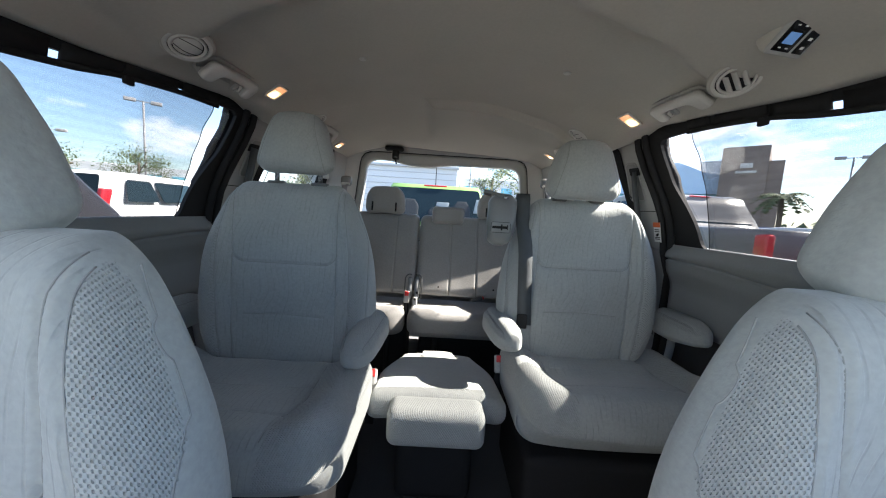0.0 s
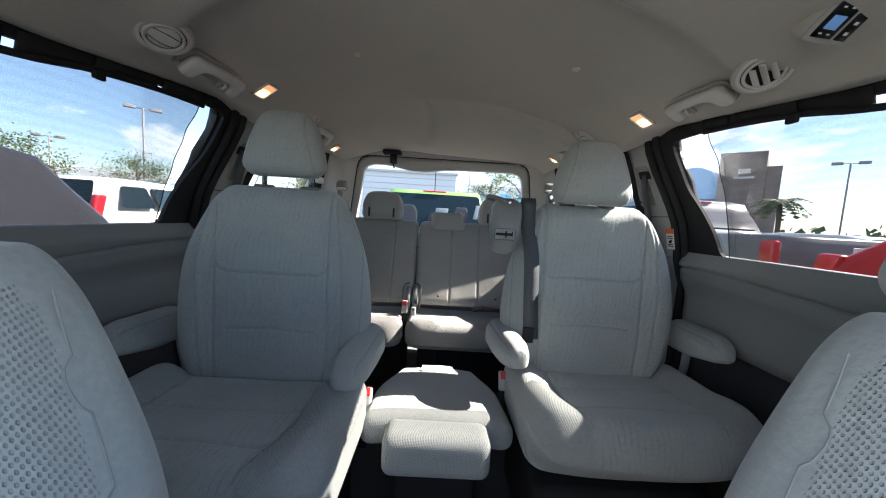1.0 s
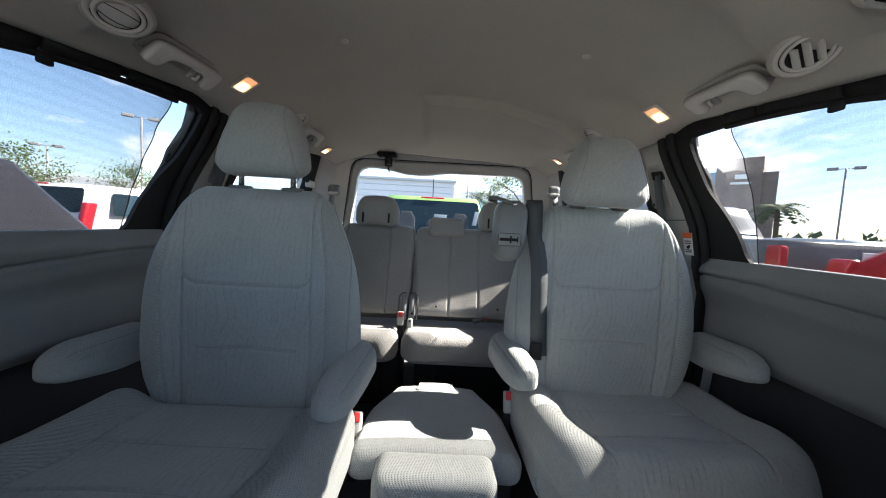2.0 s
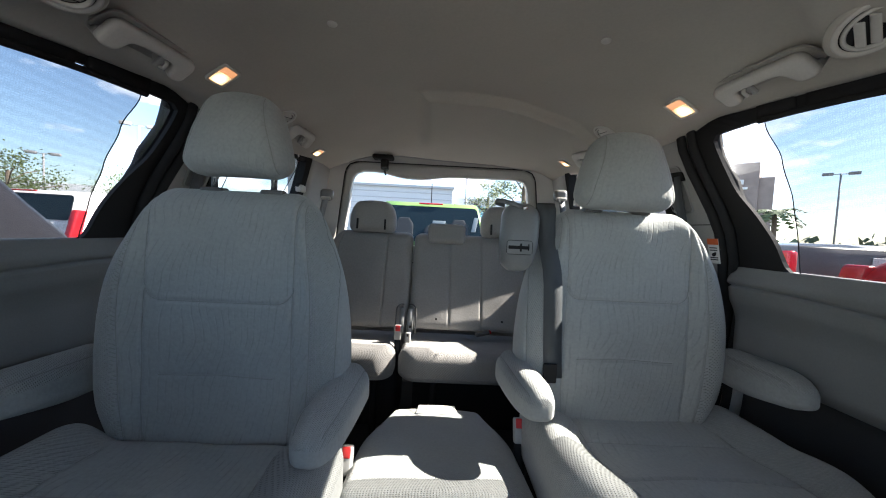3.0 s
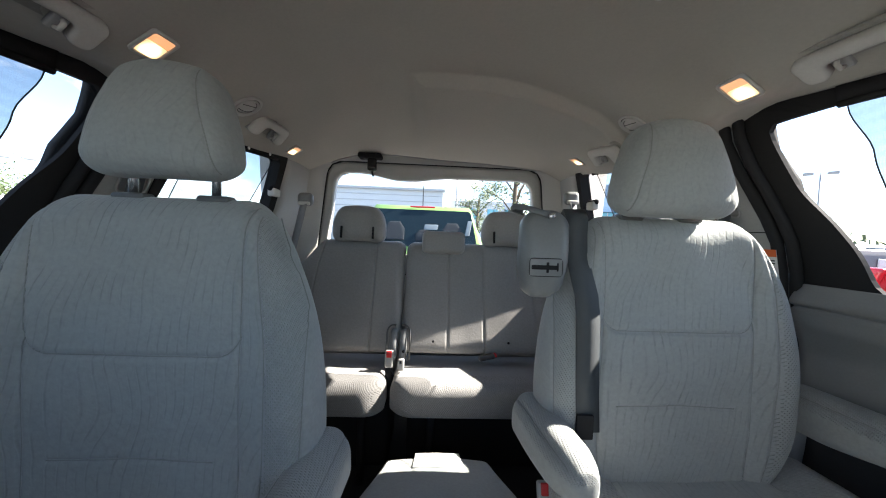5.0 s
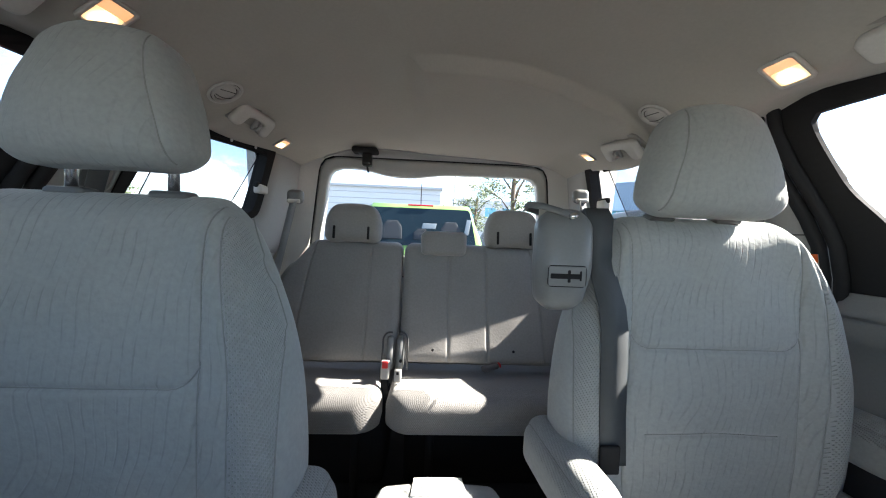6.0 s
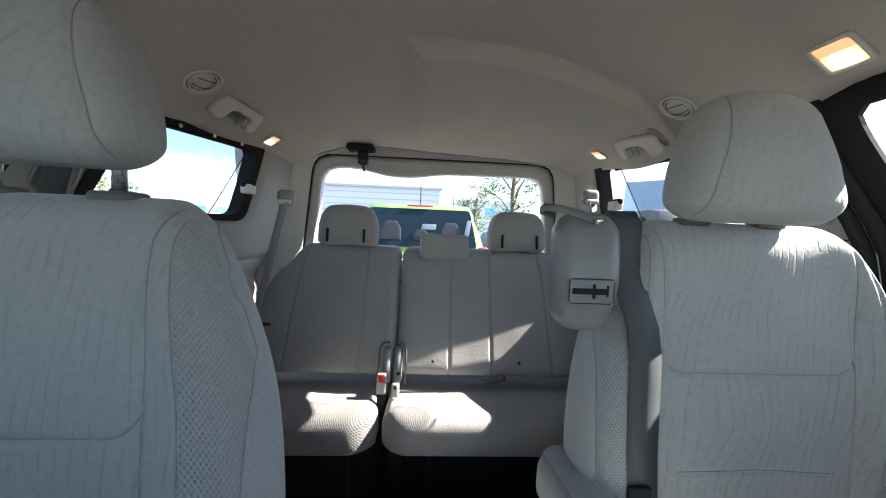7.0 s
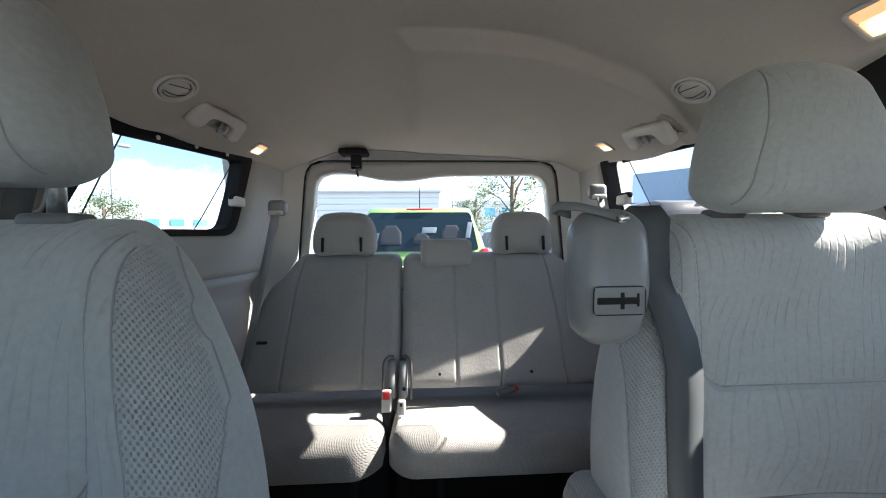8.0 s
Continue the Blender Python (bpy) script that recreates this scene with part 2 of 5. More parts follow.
def tube(points, r, sides=8, bm=None, flat=1.0, closed=False):
    """A round or flattened rod along points."""
    bm = bm or bmesh.new()
    pts = [Vector(p) for p in points]
    rings, up = [], None
    for i, p in enumerate(pts):
        if closed:
            d = (pts[(i + 1) % len(pts)] - pts[i - 1]).normalized()
        else:
            d = (pts[min(i + 1, len(pts) - 1)] - pts[max(i - 1, 0)]).normalized()
        if up is None:
            up = d.orthogonal().normalized()
        up = (up - d * up.dot(d)).normalized()
        side = d.cross(up)
        rings.append([bm.verts.new(p + (up * math.cos(a) + side * flat * math.sin(a)) * r) for a in (2 * math.pi * s / sides for s in range(sides))])
    pairs = list(zip(rings, rings[1:])) + ([(rings[-1], rings[0])] if closed else [])
    for a, b in pairs:
        for s in range(sides):
            bm.faces.new([a[s], a[(s + 1) % sides], b[(s + 1) % sides], b[s]])
    if not closed:
        bm.faces.new(rings[0]), bm.faces.new(rings[-1])
    return bm


def strip(points, width, thick, across, bm=None):
    """A belt: a flat band along points, its width along the vector across."""
    bm = bm or bmesh.new()
    pts, w = [Vector(p) for p in points], Vector(across).normalized() * width / 2
    rings = []
    for i, p in enumerate(pts):
        d = (pts[min(i + 1, len(pts) - 1)] - pts[max(i - 1, 0)]).normalized()
        nrm = d.cross(w).normalized() * thick / 2
        rings.append([bm.verts.new(q) for q in (p - w - nrm, p + w - nrm, p + w + nrm, p - w + nrm)])
    for a, b in zip(rings, rings[1:]):
        for s in range(4):
            bm.faces.new([a[s], a[(s + 1) % 4], b[(s + 1) % 4], b[s]])
    bm.faces.new(rings[0]), bm.faces.new(rings[-1])
    return bm


def disc(r, h, n=28, inner=0.0, bm=None, dome=0.0):
    """A round plate, or a ring, about z, from z = 0 up to h, with a softened rim."""
    bm = bm or bmesh.new()
    prof = [(r, 0), (r, h * 0.6), (r - h * 0.4, h)] + ([(inner + h * 0.4, h), (inner, h * 0.6), (inner, 0)] if inner else [(r * 0.5, h + dome * 0.75), (0.0008, h + dome)])
    rings = [[bm.verts.new((q * math.cos(a), q * math.sin(a), z)) for a in (2 * math.pi * i / n for i in range(n))] for q, z in prof]
    loop = list(zip(rings, rings[1:])) + ([(rings[-1], rings[0])] if inner else [])
    for a, b in loop:
        for i in range(n):
            bm.faces.new([a[i], a[(i + 1) % n], b[(i + 1) % n], b[i]])
    if not inner:
        bm.faces.new(rings[0]), bm.faces.new(rings[-1])
    return bm


def smooth01(a, b, v):
    u = max(0.0, min(1.0, (v - a) / (b - a)))
    return u * u * (3 - 2 * u)


def table(knots_, v):
    """Smoothed look-up in pairs (place, value)."""
    for (a, fa), (b, fb) in zip(knots_, knots_[1:]):
        if v <= b:
            return fa + (fb - fa) * smooth01(a, b, v)
    return knots_[-1][1]


def curve_at(pts, v):
    """Smooth curve through pairs (place, value)."""
    n = len(pts)
    for i in range(n - 1):
        if v <= pts[i + 1][0] or i == n - 2:
            (a, fa), (b, fb) = pts[i], pts[i + 1]
            pa, pb = pts[max(i - 1, 0)], pts[min(i + 2, n - 1)]
            u, h = max(0.0, min(1.0, (v - a) / (b - a))), b - a
            ma = (fb - pa[1]) / (b - pa[0]) * h
            mb = (pb[1] - fa) / (pb[0] - a) * h
            return (2 * u ** 3 - 3 * u * u + 1) * fa + (u ** 3 - 2 * u * u + u) * ma + (3 * u * u - 2 * u ** 3) * fb + (u ** 3 - u * u) * mb


def line_gap(px, pz, pts):
    """How far a point is from a polyline."""
    best = 9.0
    for (ax, az), (bx, bz) in zip(pts, pts[1:]):
        dx, dz = bx - ax, bz - az
        u = max(0.0, min(1.0, ((px - ax) * dx + (pz - az) * dz) / (dx * dx + dz * dz + 1e-12)))
        best = min(best, math.hypot(px - ax - u * dx, pz - az - u * dz))
    return best


def corner(points, r, n=6):
    """A closed outline with its corners rounded."""
    out, m = [], len(points)
    for i, p in enumerate(points):
        p, a, b = Vector(p), Vector(points[i - 1]), Vector(points[(i + 1) % m])
        rr = min(r, (a - p).length * 0.45, (b - p).length * 0.45)
        s, e = p + (a - p).normalized() * rr, p + (b - p).normalized() * rr
        out += [tuple((s * (1 - u) ** 2 + p * 2 * u * (1 - u) + e * u * u)) for u in (k / n for k in range(n + 1))]
    return out


def spread(outline, centre, n):
    """n points of a star-shaped outline at even angles round centre."""
    res = []
    for i in range(n):
        a = 2 * math.pi * i / n
        d = Vector((math.cos(a), math.sin(a)))
        best = None
        for p, q in zip(outline, outline[1:] + outline[:1]):
            p, q = Vector(p) - Vector(centre), Vector(q) - Vector(centre)
            e = q - p
            den = d.x * e.y - d.y * e.x
            if abs(den) < 1e-12:
                continue
            t, u = (p.x * e.y - p.y * e.x) / den, (p.x * d.y - p.y * d.x) / den
            if t > 0 and -1e-6 <= u <= 1 + 1e-6 and (best is None or t > best):
                best = t
        res.append(tuple(Vector(centre) + d * (best or 0.01)))
    return res


def ring(outer, inner, centre, place, thick, n=96, bm=None, rows=1):
    """A panel with a hole through it: place(u, v, depth) gives the point; depth runs from 0 to thick."""
    bm = bm or bmesh.new()
    o, c = spread(outer, centre, n), spread(inner, centre, n)
    loops = []
    for depth in (0, thick):
        for k in range(rows + 1):
            w = k / rows if depth == 0 else 1 - k / rows
            loops.append([bm.verts.new(place(a[0] + (b[0] - a[0]) * w, a[1] + (b[1] - a[1]) * w, depth)) for a, b in zip(o, c)])
    for a, b in zip(loops, loops[1:] + loops[:1]):
        for i in range(n):
            bm.faces.new([a[i], a[(i + 1) % n], b[(i + 1) % n], b[i]])
    return bm


def sheet(outline, place, thick, bm=None):
    """A plate from an outline, between depth 0 and thick."""
    bm = bm or bmesh.new()
    a = [bm.verts.new(place(u, v, 0)) for u, v in outline]
    if not thick:
        bm.faces.new(a)
        return bm
    b = [bm.verts.new(place(u, v, thick)) for u, v in outline]
    bm.faces.new(a), bm.faces.new(b)
    for i in range(len(a)):
        bm.faces.new([a[i], a[(i + 1) % len(a)], b[(i + 1) % len(a)], b[i]])
    return bm


def surface(us, vs, f, thick, bm=None):
    """A curved shell: f(u, v) -> Vector, thickened along thick (a vector)."""
    bm = bm or bmesh.new()
    t = Vector(thick)
    g = [[[bm.verts.new(f(u, v) + t * s) for v in vs] for u in us] for s in (0, 1)]
    nu, nv = len(us) - 1, len(vs) - 1
    for s in (0, 1):
        for i in range(nu):
            for j in range(nv):
                bm.faces.new([g[s][i][j], g[s][i + 1][j], g[s][i + 1][j + 1], g[s][i][j + 1]])
    for i in range(nu):
        for j in (0, nv):
            bm.faces.new([g[0][i][j], g[0][i + 1][j], g[1][i + 1][j], g[1][i][j]])
    for j in range(nv):
        for i in (0, nu):
            bm.faces.new([g[0][i][j], g[0][i][j + 1], g[1][i][j + 1], g[1][i][j]])
    return bm


def span(a, b, n):
    return [a + (b - a) * i / n for i in range(n + 1)]


# ---- the shell of the van ----
GROUND = -0.42


def side_x(y, z):
    """Half the inner width of the body at y, z."""
    x = 0.865 - 0.20 * max(0.0, z - 0.80) + 0.05 * smooth01(0.80, 0.66, z) - 0.08 * smooth01(0.45, 0.0, z)
    return x - 0.205 * smooth01(1.95, 2.72, y) * (0.6 + 0.4 * smooth01(0.6, 1.0, z)) - 0.10 * smooth01(0.3, -0.5, y)


LINER_EDGE = [(0.0, 1.16), (1.0, 1.165), (1.48, 1.186), (1.62, 1.203), (1.75, 1.220), (1.87, 1.235), (2.06, 1.255), (2.30, 1.245), (2.60, 1.20), (3.0, 1.17)]


def roof_z(x, y):
    """Height of the headliner."""
    z = 1.337 - 0.030 * (x / 0.5) ** 2 - 0.082 * smooth01(0.46, 0.69, abs(x)) + 0.014 * (max(0.0, abs(x) - 0.5) / 0.28)
    z -= 0.075 * smooth01(2.15, 2.80, y) * (1 - 0.3 * (x / 0.6) ** 2) + 0.10 * smooth01(0.75, 0.25, y)
    z += (curve_at(LINER_EDGE, y) - 1.195) * smooth01(0.62, 0.78, abs(x))
    arc = 2.13 + 0.34 * x * x                                  # moulded step across the roof
    z -= 0.036 * smooth01(arc - 0.008, arc + 0.012, y) * smooth01(2.62, 2.35, y) * smooth01(-0.10, -0.05, x) * smooth01(0.72, 0.6, x)
    z -= 0.012 * math.exp(-((abs(x) - 0.60) / 0.07) ** 2) * math.exp(-((y - 1.38) / 0.16) ** 2)
    crest = curve_at([(0.0, 1.43), (0.2, 1.445), (0.4, 1.50), (0.5, 1.535), (0.6, 1.585), (0.7, 1.612), (0.8, 1.64)], abs(x))
    z -= 0.020 * (math.exp(-((y - crest) / 0.022) ** 2) if y > crest else math.exp(-((y - crest) / 0.07) ** 2)) * smooth01(0.15, 0.34, abs(x)) * smooth01(0.77, 0.70, abs(x))
    z += 0.045 * smooth01(1.95, 1.62, y) * smooth01(0.48, 0.64, abs(x)) * smooth01(0.80, 0.70, abs(x))
    z -= 0.024 * smooth01(1.95, 2.15, y) * max(smooth01(0.15, 0.45, abs(x)), smooth01(2.35, 2.6, y))
    z -= 0.018 * smooth01(1.98, 2.12, y) * smooth01(2.34, 2.24, y) * smooth01(0.42, 0.54, abs(x))
    return z


# floor, ceiling
setting("floor", surface(span(-0.86, 0.86, 24), span(-0.7, 3.0, 50), lambda x, y: Vector((x, y, 0.012 * noise.noise((x * 9, y * 9, 3)) * 0.4)), (0, 0, -0.05)),
        CARPET, "black carpeted van floor under the seats", "floor")


REAR_EDGE = [(-0.75, 2.90), (-0.62, 2.85), (-0.50, 2.80), (-0.42, 2.735), (-0.34, 2.685), (-0.24, 2.678), (-0.15, 2.69), (-0.01, 2.725), (0.29, 2.755), (0.45, 2.785), (0.60, 2.83), (0.75, 2.88)]


def ceiling_point(u, y):
    """The headliner's rear rim sweeps back at the sides and forward round the roof belt."""
    edge = min(0.784, side_x(y, 1.2) + 0.004)
    if y > 2.45:
        y = 2.45 + (y - 2.45) / 0.35 * (curve_at(REAR_EDGE, u * edge) - 2.45)
    return Vector((u * edge, y, roof_z(u * edge, y)))


setting("ceiling", surface(span(-1, 1, 110), span(0.48, 1.40, 24) + span(1.41, 1.68, 36) + span(1.70, 2.08, 16) + span(2.085, 2.36, 70) + span(2.38, 2.80, 20), ceiling_point, (0, 0, 0.05)), HEADLINER,
        "warm grey felt headliner moulded round the roof edges", "ceiling")
setting("trim_header", tube([ceiling_point(u, 2.80) + Vector((0, 0.002, -0.001)) for u in span(-0.86, 0.84, 80)], 0.0035, 6), TRIM, "thin grey welt along the headliner's rear rim", "trim")


def wall_part(sgn):
    """Maps (y, z, depth) to a point of the side wall; depth runs outwards."""
    return lambda y, z, d: Vector((sgn * (side_x(y, z) + d), y, z))


DOOR_HOLE = corner([(1.30, 0.82), (1.30, 1.150), (1.50, 1.175), (1.78, 1.208), (2.045, 1.216), (2.025, 1.145), (1.985, 1.050), (1.925, 0.975), (1.885, 0.91), (1.855, 0.818)], 0.03)
DOOR_HOLE_RIGHT = corner([(1.30, 0.82), (1.30, 1.150), (1.50, 1.175), (1.78, 1.202), (2.020, 1.207), (2.001, 1.140), (1.963, 1.038), (1.907, 0.965), (1.867, 0.898), (1.843, 0.818)], 0.03)
DOOR_EDGE = corner([(1.20, 0.785), (1.20, 1.25), (2.075, 1.275), (2.070, 1.17), (2.025, 1.06), (1.98, 0.940), (1.972, 0.785)], 0.03)
QUARTER_HOLE = corner([(2.170, 0.955), (2.235, 1.175), (2.545, 1.175), (2.54, 1.06), (2.53, 0.958)], 0.025)
# right opening made lower and longer than the left to let sun reach the bench
QUARTER_HOLE_RIGHT = corner([(2.138, 0.850), (2.225, 1.188), (2.600, 1.188), (2.60, 1.06), (2.60, 0.850)], 0.025)
QUARTER_EDGE_RIGHT = corner([(2.112, 0.830), (2.195, 1.215), (2.625, 1.213), (2.62, 1.06), (2.62, 0.832)], 0.035)
QUARTER_EDGE = corner([(2.145, 0.935), (2.205, 1.210), (2.58, 1.208), (2.57, 1.06), (2.56, 0.938)], 0.035)
FRONT_HOLE = corner([(-0.25, 0.80), (0.28, 1.19), (1.05, 1.20), (1.07, 0.80)], 0.05)

for sgn, side in ((-1, "left"), (1, "right")):
    w = wall_part(sgn)
    hole = DOOR_HOLE if sgn < 0 else DOOR_HOLE_RIGHT
    quarter_hole, quarter_edge = (QUARTER_HOLE, QUARTER_EDGE) if sgn < 0 else (QUARTER_HOLE_RIGHT, QUARTER_EDGE_RIGHT)
    # sliding door: padded lower panel, black window surround, glass
    door = thing("door_1" if sgn < 0 else "door_2", "closed sliding van door with grey panel and shaded window", "door", kind="structure")

    def door_panel(y, z, w=w, sgn=sgn):
        p = w(y, z, 0)
        crease = 0.735 + 0.036 * smooth01(1.3, 1.9, y)
        p.x -= sgn * (0.028 * smooth01(0.83, 0.78, z) * smooth01(0.50, 0.56, z) - 0.012 * math.exp(-((z - crease) / 0.0035) ** 2) + 0.012 * smooth01(crease, crease - 0.05, z) * smooth01(0.52, 0.57, z))
        return p
    part("door_panel", surface(span(1.16, 1.978, 40), span(0.53, 0.824, 90), door_panel, (sgn * 0.05, 0, 0)), DOOR_TRIM, door, "grey moulded door trim with a creased line")
    part("door_pocket", surface(span(1.16, 2.01, 20), span(0.0, 0.535, 12), lambda y, z, w=w, sgn=sgn: w(y, z, 0.03), (sgn * 0.05, 0, 0)), DARK_TRIM, door, "dark lower door carpet")
    part("window_surround", ring(DOOR_EDGE, hole, (1.68, 1.04), lambda y, z, d, w=w: w(y, z, d + 0.008), 0.012, 120), BLACK, door, "matt black window surround", smooth=False)
    part("pane", sheet(hole, lambda y, z, d, w=w: w(y, z, 0.018), 0), TINTED, door, smooth=False)
    # rubber seal along the door's rear edge
    seal = [(2.076, 1.28), (2.082, 1.23), (2.080, 1.18), (2.060, 1.11), (2.035, 1.045), (2.010, 0.98), (1.993, 0.92), (1.990, 0.85), (1.995, 0.79), (2.010, 0.70), (2.025, 0.60), (2.03, 0.40), (2.03, 0.05)]
    for off, nm in ((-0.012, "seal"), (0.014, "seal")):
        part(nm, tube([w(y + off, z, -0.006 - off * 0.3) for y, z in seal], 0.0125, 8), BLACK, door, "black rubber door seal")
    # backing strip added to stop daylight leaking between the two seals
    part("seal_backing", surface(span(-0.035, 0.075, 4), span(0.05, 1.28, 30), lambda o, z, w=w: w(table([(0.0, 2.03), (0.6, 2.025), (0.79, 1.995), (0.92, 1.993), (1.045, 2.035), (1.18, 2.08), (1.28, 2.08)], z) + o, z, 0.050), (sgn * 0.02, 0, 0)), BLACK, door, "black backing strip added behind the seals")
    # quarter panel behind the door
    quarter = thing("wall_" + side, "grey plastic quarter trim round the rear side window", "wall", kind="structure")
    part("trim_panel", ring([(2.002, 0.80), (2.006, 0.94), (2.052, 1.06), (2.092, 1.18), (2.092, 1.27), (2.90, 1.27), (2.90, 0.80)], quarter_edge, (2.36, 1.07),
                            lambda y, z, d, w=w: w(y, z, d - 0.004), 0.05, 96, rows=6), TRIM, quarter)
    part("lower_panel", surface(span(2.002, 2.90, 30), span(0.0, 0.80, 24), lambda y, z, w=w, sgn=sgn: w(y, z, 0) - Vector((sgn * 0.05 * smooth01(0.74, 0.66, z) * smooth01(2.0, 2.2, y), 0, 0)), (sgn * 0.05, 0, 0)), TRIM, quarter)
    part("panel_gap", sheet([(y, 0.943) for y in span(2.010, 2.40, 20)] + [(y, 0.9455) for y in reversed(span(2.010, 2.40, 20))], lambda y, z, d, w=w: w(y, z, -0.0065 + d), 0.004), BLACK, quarter, "dark joint between trim panels", smooth=False)
    part("window_surround", ring(quarter_edge, quarter_hole, (2.36, 1.07), lambda y, z, d, w=w: w(y, z, d - 0.009), 0.04, 96), BLACK, quarter, "black rubber window surround", smooth=False)
    part("pane", sheet(quarter_hole, lambda y, z, d, w=w: w(y, z, 0.020), 0), TINTED, quarter, smooth=False)
    # recess in the pillar trim with the second-row belt running down out of its slot
    rim = corner([(2.083, 0.985), (2.150, 0.985), (2.168, 1.135), (2.118, 1.135)], 0.016)
    # not sunk: the recess's shade is in the plate's darker colour
    part("recess", sheet(rim, lambda y, z, d, w=w: w(y, z, -0.0055 + d), 0.004), SHADED_TRIM, quarter, "flat plate in the pillar trim, darkened like a recess in shade", smooth=False)
    part("recess_rim", tube([w(y, z, -0.006) for y, z in rim], 0.0032, 6, closed=True), TRIM, quarter)
    part("belt_slot", sheet(corner([(2.098, 1.085), (2.140, 1.085), (2.146, 1.115), (2.106, 1.115)], 0.006), lambda y, z, d, w=w: w(y, z, -0.012 + d), 0.006), BLACK, quarter, "black belt slot", smooth=False)
    part("pillar_belt", strip([w(2.122, 1.10, -0.014), w(2.112, 1.02, -0.022), w(2.100, 0.90, -0.028), w(2.085, 0.70, -0.030), w(2.075, 0.45, -0.02)], 0.042, 0.0025, (0.1, 1, 0)), BELT, quarter, "dark grey belt webbing")
    # front door and the pillar before the sliding door
    front = thing("door_3" if sgn < 0 else "door_4", "closed front door with clear window", "door", kind="structure")
    part("door_panel", ring([(-0.75, 0.0), (-0.75, 0.95), (0.20, 1.30), (1.155, 1.30), (1.155, 0.0)], FRONT_HOLE, (0.62, 1.0),
                            lambda y, z, d, w=w: w(y, z, d), 0.05, 96, rows=4), TRIM, front)
    pane = part("pane", sheet(FRONT_HOLE, lambda y, z, d, w=w: w(y, z, 0.02), 0), GLASS, front, smooth=False)
    pane.visible_shadow = False
    setting("pillar_" + side, surface(span(1.10, 1.235, 6), span(0.0, 1.30, 30), lambda y, z, w=w, sgn=sgn: w(y, z, 0) - Vector((sgn * 0.03 * math.sin(math.pi * (y - 1.10) / 0.135), 0, 0)), (sgn * 0.05, 0, 0)), TRIM, "grey pillar trim between the doors", "pillar")

# tailgate with the rear window
GATE_HOLE = corner([(-0.53, 0.80), (-0.468, 1.186), (-0.32, 1.186), (-0.22, 1.160), (-0.10, 1.156), (0.02, 1.176), (0.455, 1.181), (0.515, 0.80)], 0.06)
GATE_EDGE = corner([(-0.585, 0.70), (-0.50, 1.230), (0.49, 1.230), (0.575, 0.70)], 0.07)


def gate(x, z, d):
    return Vector((x, 2.86 + d - 0.18 * (z - 0.9), z))


tailgate = thing("tailgate", "closed rear tailgate with clear window and grey trim", "tailgate", kind="structure")
part("gate_trim", ring(GATE_EDGE, GATE_HOLE, (0, 1.0), gate, 0.05, 120, rows=3), TRIM_LIGHT, tailgate)
part("seal", tube([gate(x, z, -0.006) for x, z in spread(GATE_EDGE, (0, 1.0), 90)], 0.0048, 8, closed=True), BLACK, tailgate, "black rubber seal")
part("pane", sheet(GATE_HOLE, lambda x, z, d: gate(x, z, 0.03), 0), TINTED, tailgate, smooth=False)
part("lower_panel", surface(span(-0.80, 0.80, 10), span(0.0, 0.72, 8), lambda x, z: gate(x, z, 0.02), (0, 0.05, 0)), TRIM, tailgate)
setting("trim_rear", ring([(-0.80, 0.60), (-0.78, 1.36), (0.78, 1.36), (0.80, 0.60)], GATE_EDGE, (0, 1.0), lambda x, z, d: gate(x, z, d - 0.012) - Vector((0, 0.05 * smooth01(0.52, 0.64, abs(x)), 0)), 0.05, 120), TRIM_LIGHT,
        "pale grey trim round the tailgate opening", "trim")

# unseen outer skin of the van, added to shut daylight out of the gaps round the trim
SKIN = plain("white_van_paint", (0.70, 0.70, 0.69), 0.35, grain=0)
for sgn, nm in ((-1, "body_left"), (1, "body_right")):
    setting(nm, surface(span(-0.9, 3.0, 30), span(-0.2, 0.795, 4), lambda y, z, sgn=sgn: Vector((sgn * (side_x(y, z) + 0.075), y, z)), (sgn * 0.02, 0, 0)), SKIN, "white painted outer side of the van", "body panel")
    setting(nm.replace("body", "rail"), surface(span(0.15, 2.95, 30), span(1.262, 1.46, 3), lambda y, z, sgn=sgn: Vector((sgn * (side_x(y, min(z, 1.3)) + 0.045 - 0.5 * max(0, z - 1.3)), y, z)), (sgn * 0.02, 0, 0)), SKIN, "white painted roof rail of the van", "body panel")
setting("roof", surface(span(-0.80, 0.80, 12), span(0.48, 2.95, 20), lambda x, y: Vector((x, y, 1.455 - 0.03 * x * x)), (0, 0, 0.02)), SKIN, "white painted van roof", "roof")

# front of the cabin, behind the first camera place
setting("dashboard", rbox((1.62, 0.55, 0.66), 0.10, (6, 4, 4), centre=(0, -0.52, 0.37)), TRIM, "grey dashboard below the windscreen", "dashboard")
WS = [(-0.72, -0.78, 0.68), (0.72, -0.78, 0.68), (0.64, 0.50, 1.29), (-0.64, 0.50, 1.29)]
bm = bmesh.new()
bm.faces.new([bm.verts.new(p) for p in WS])
ws = setting("window_5", bm, GLASS, "clear sloping windscreen", "windscreen", smooth=False)
ws.visible_shadow = False


# ---- seats ----
BACK_HALF = [(0.0, 0.212), (0.12, 0.254), (0.28, 0.276), (0.46, 0.276), (0.66, 0.258), (0.84, 0.219), (1.0, 0.168)]


def eased(pts, rounds=3):
    """A polyline with its bends cut round."""
    for _ in range(rounds):
        out = [pts[0]]
        for (ax, az), (bx, bz) in zip(pts, pts[1:]):
            out += [(ax * 0.75 + bx * 0.25, az * 0.75 + bz * 0.25), (ax * 0.25 + bx * 0.75, az * 0.25 + bz * 0.75)]
        pts = out + [pts[-1]]
    return pts


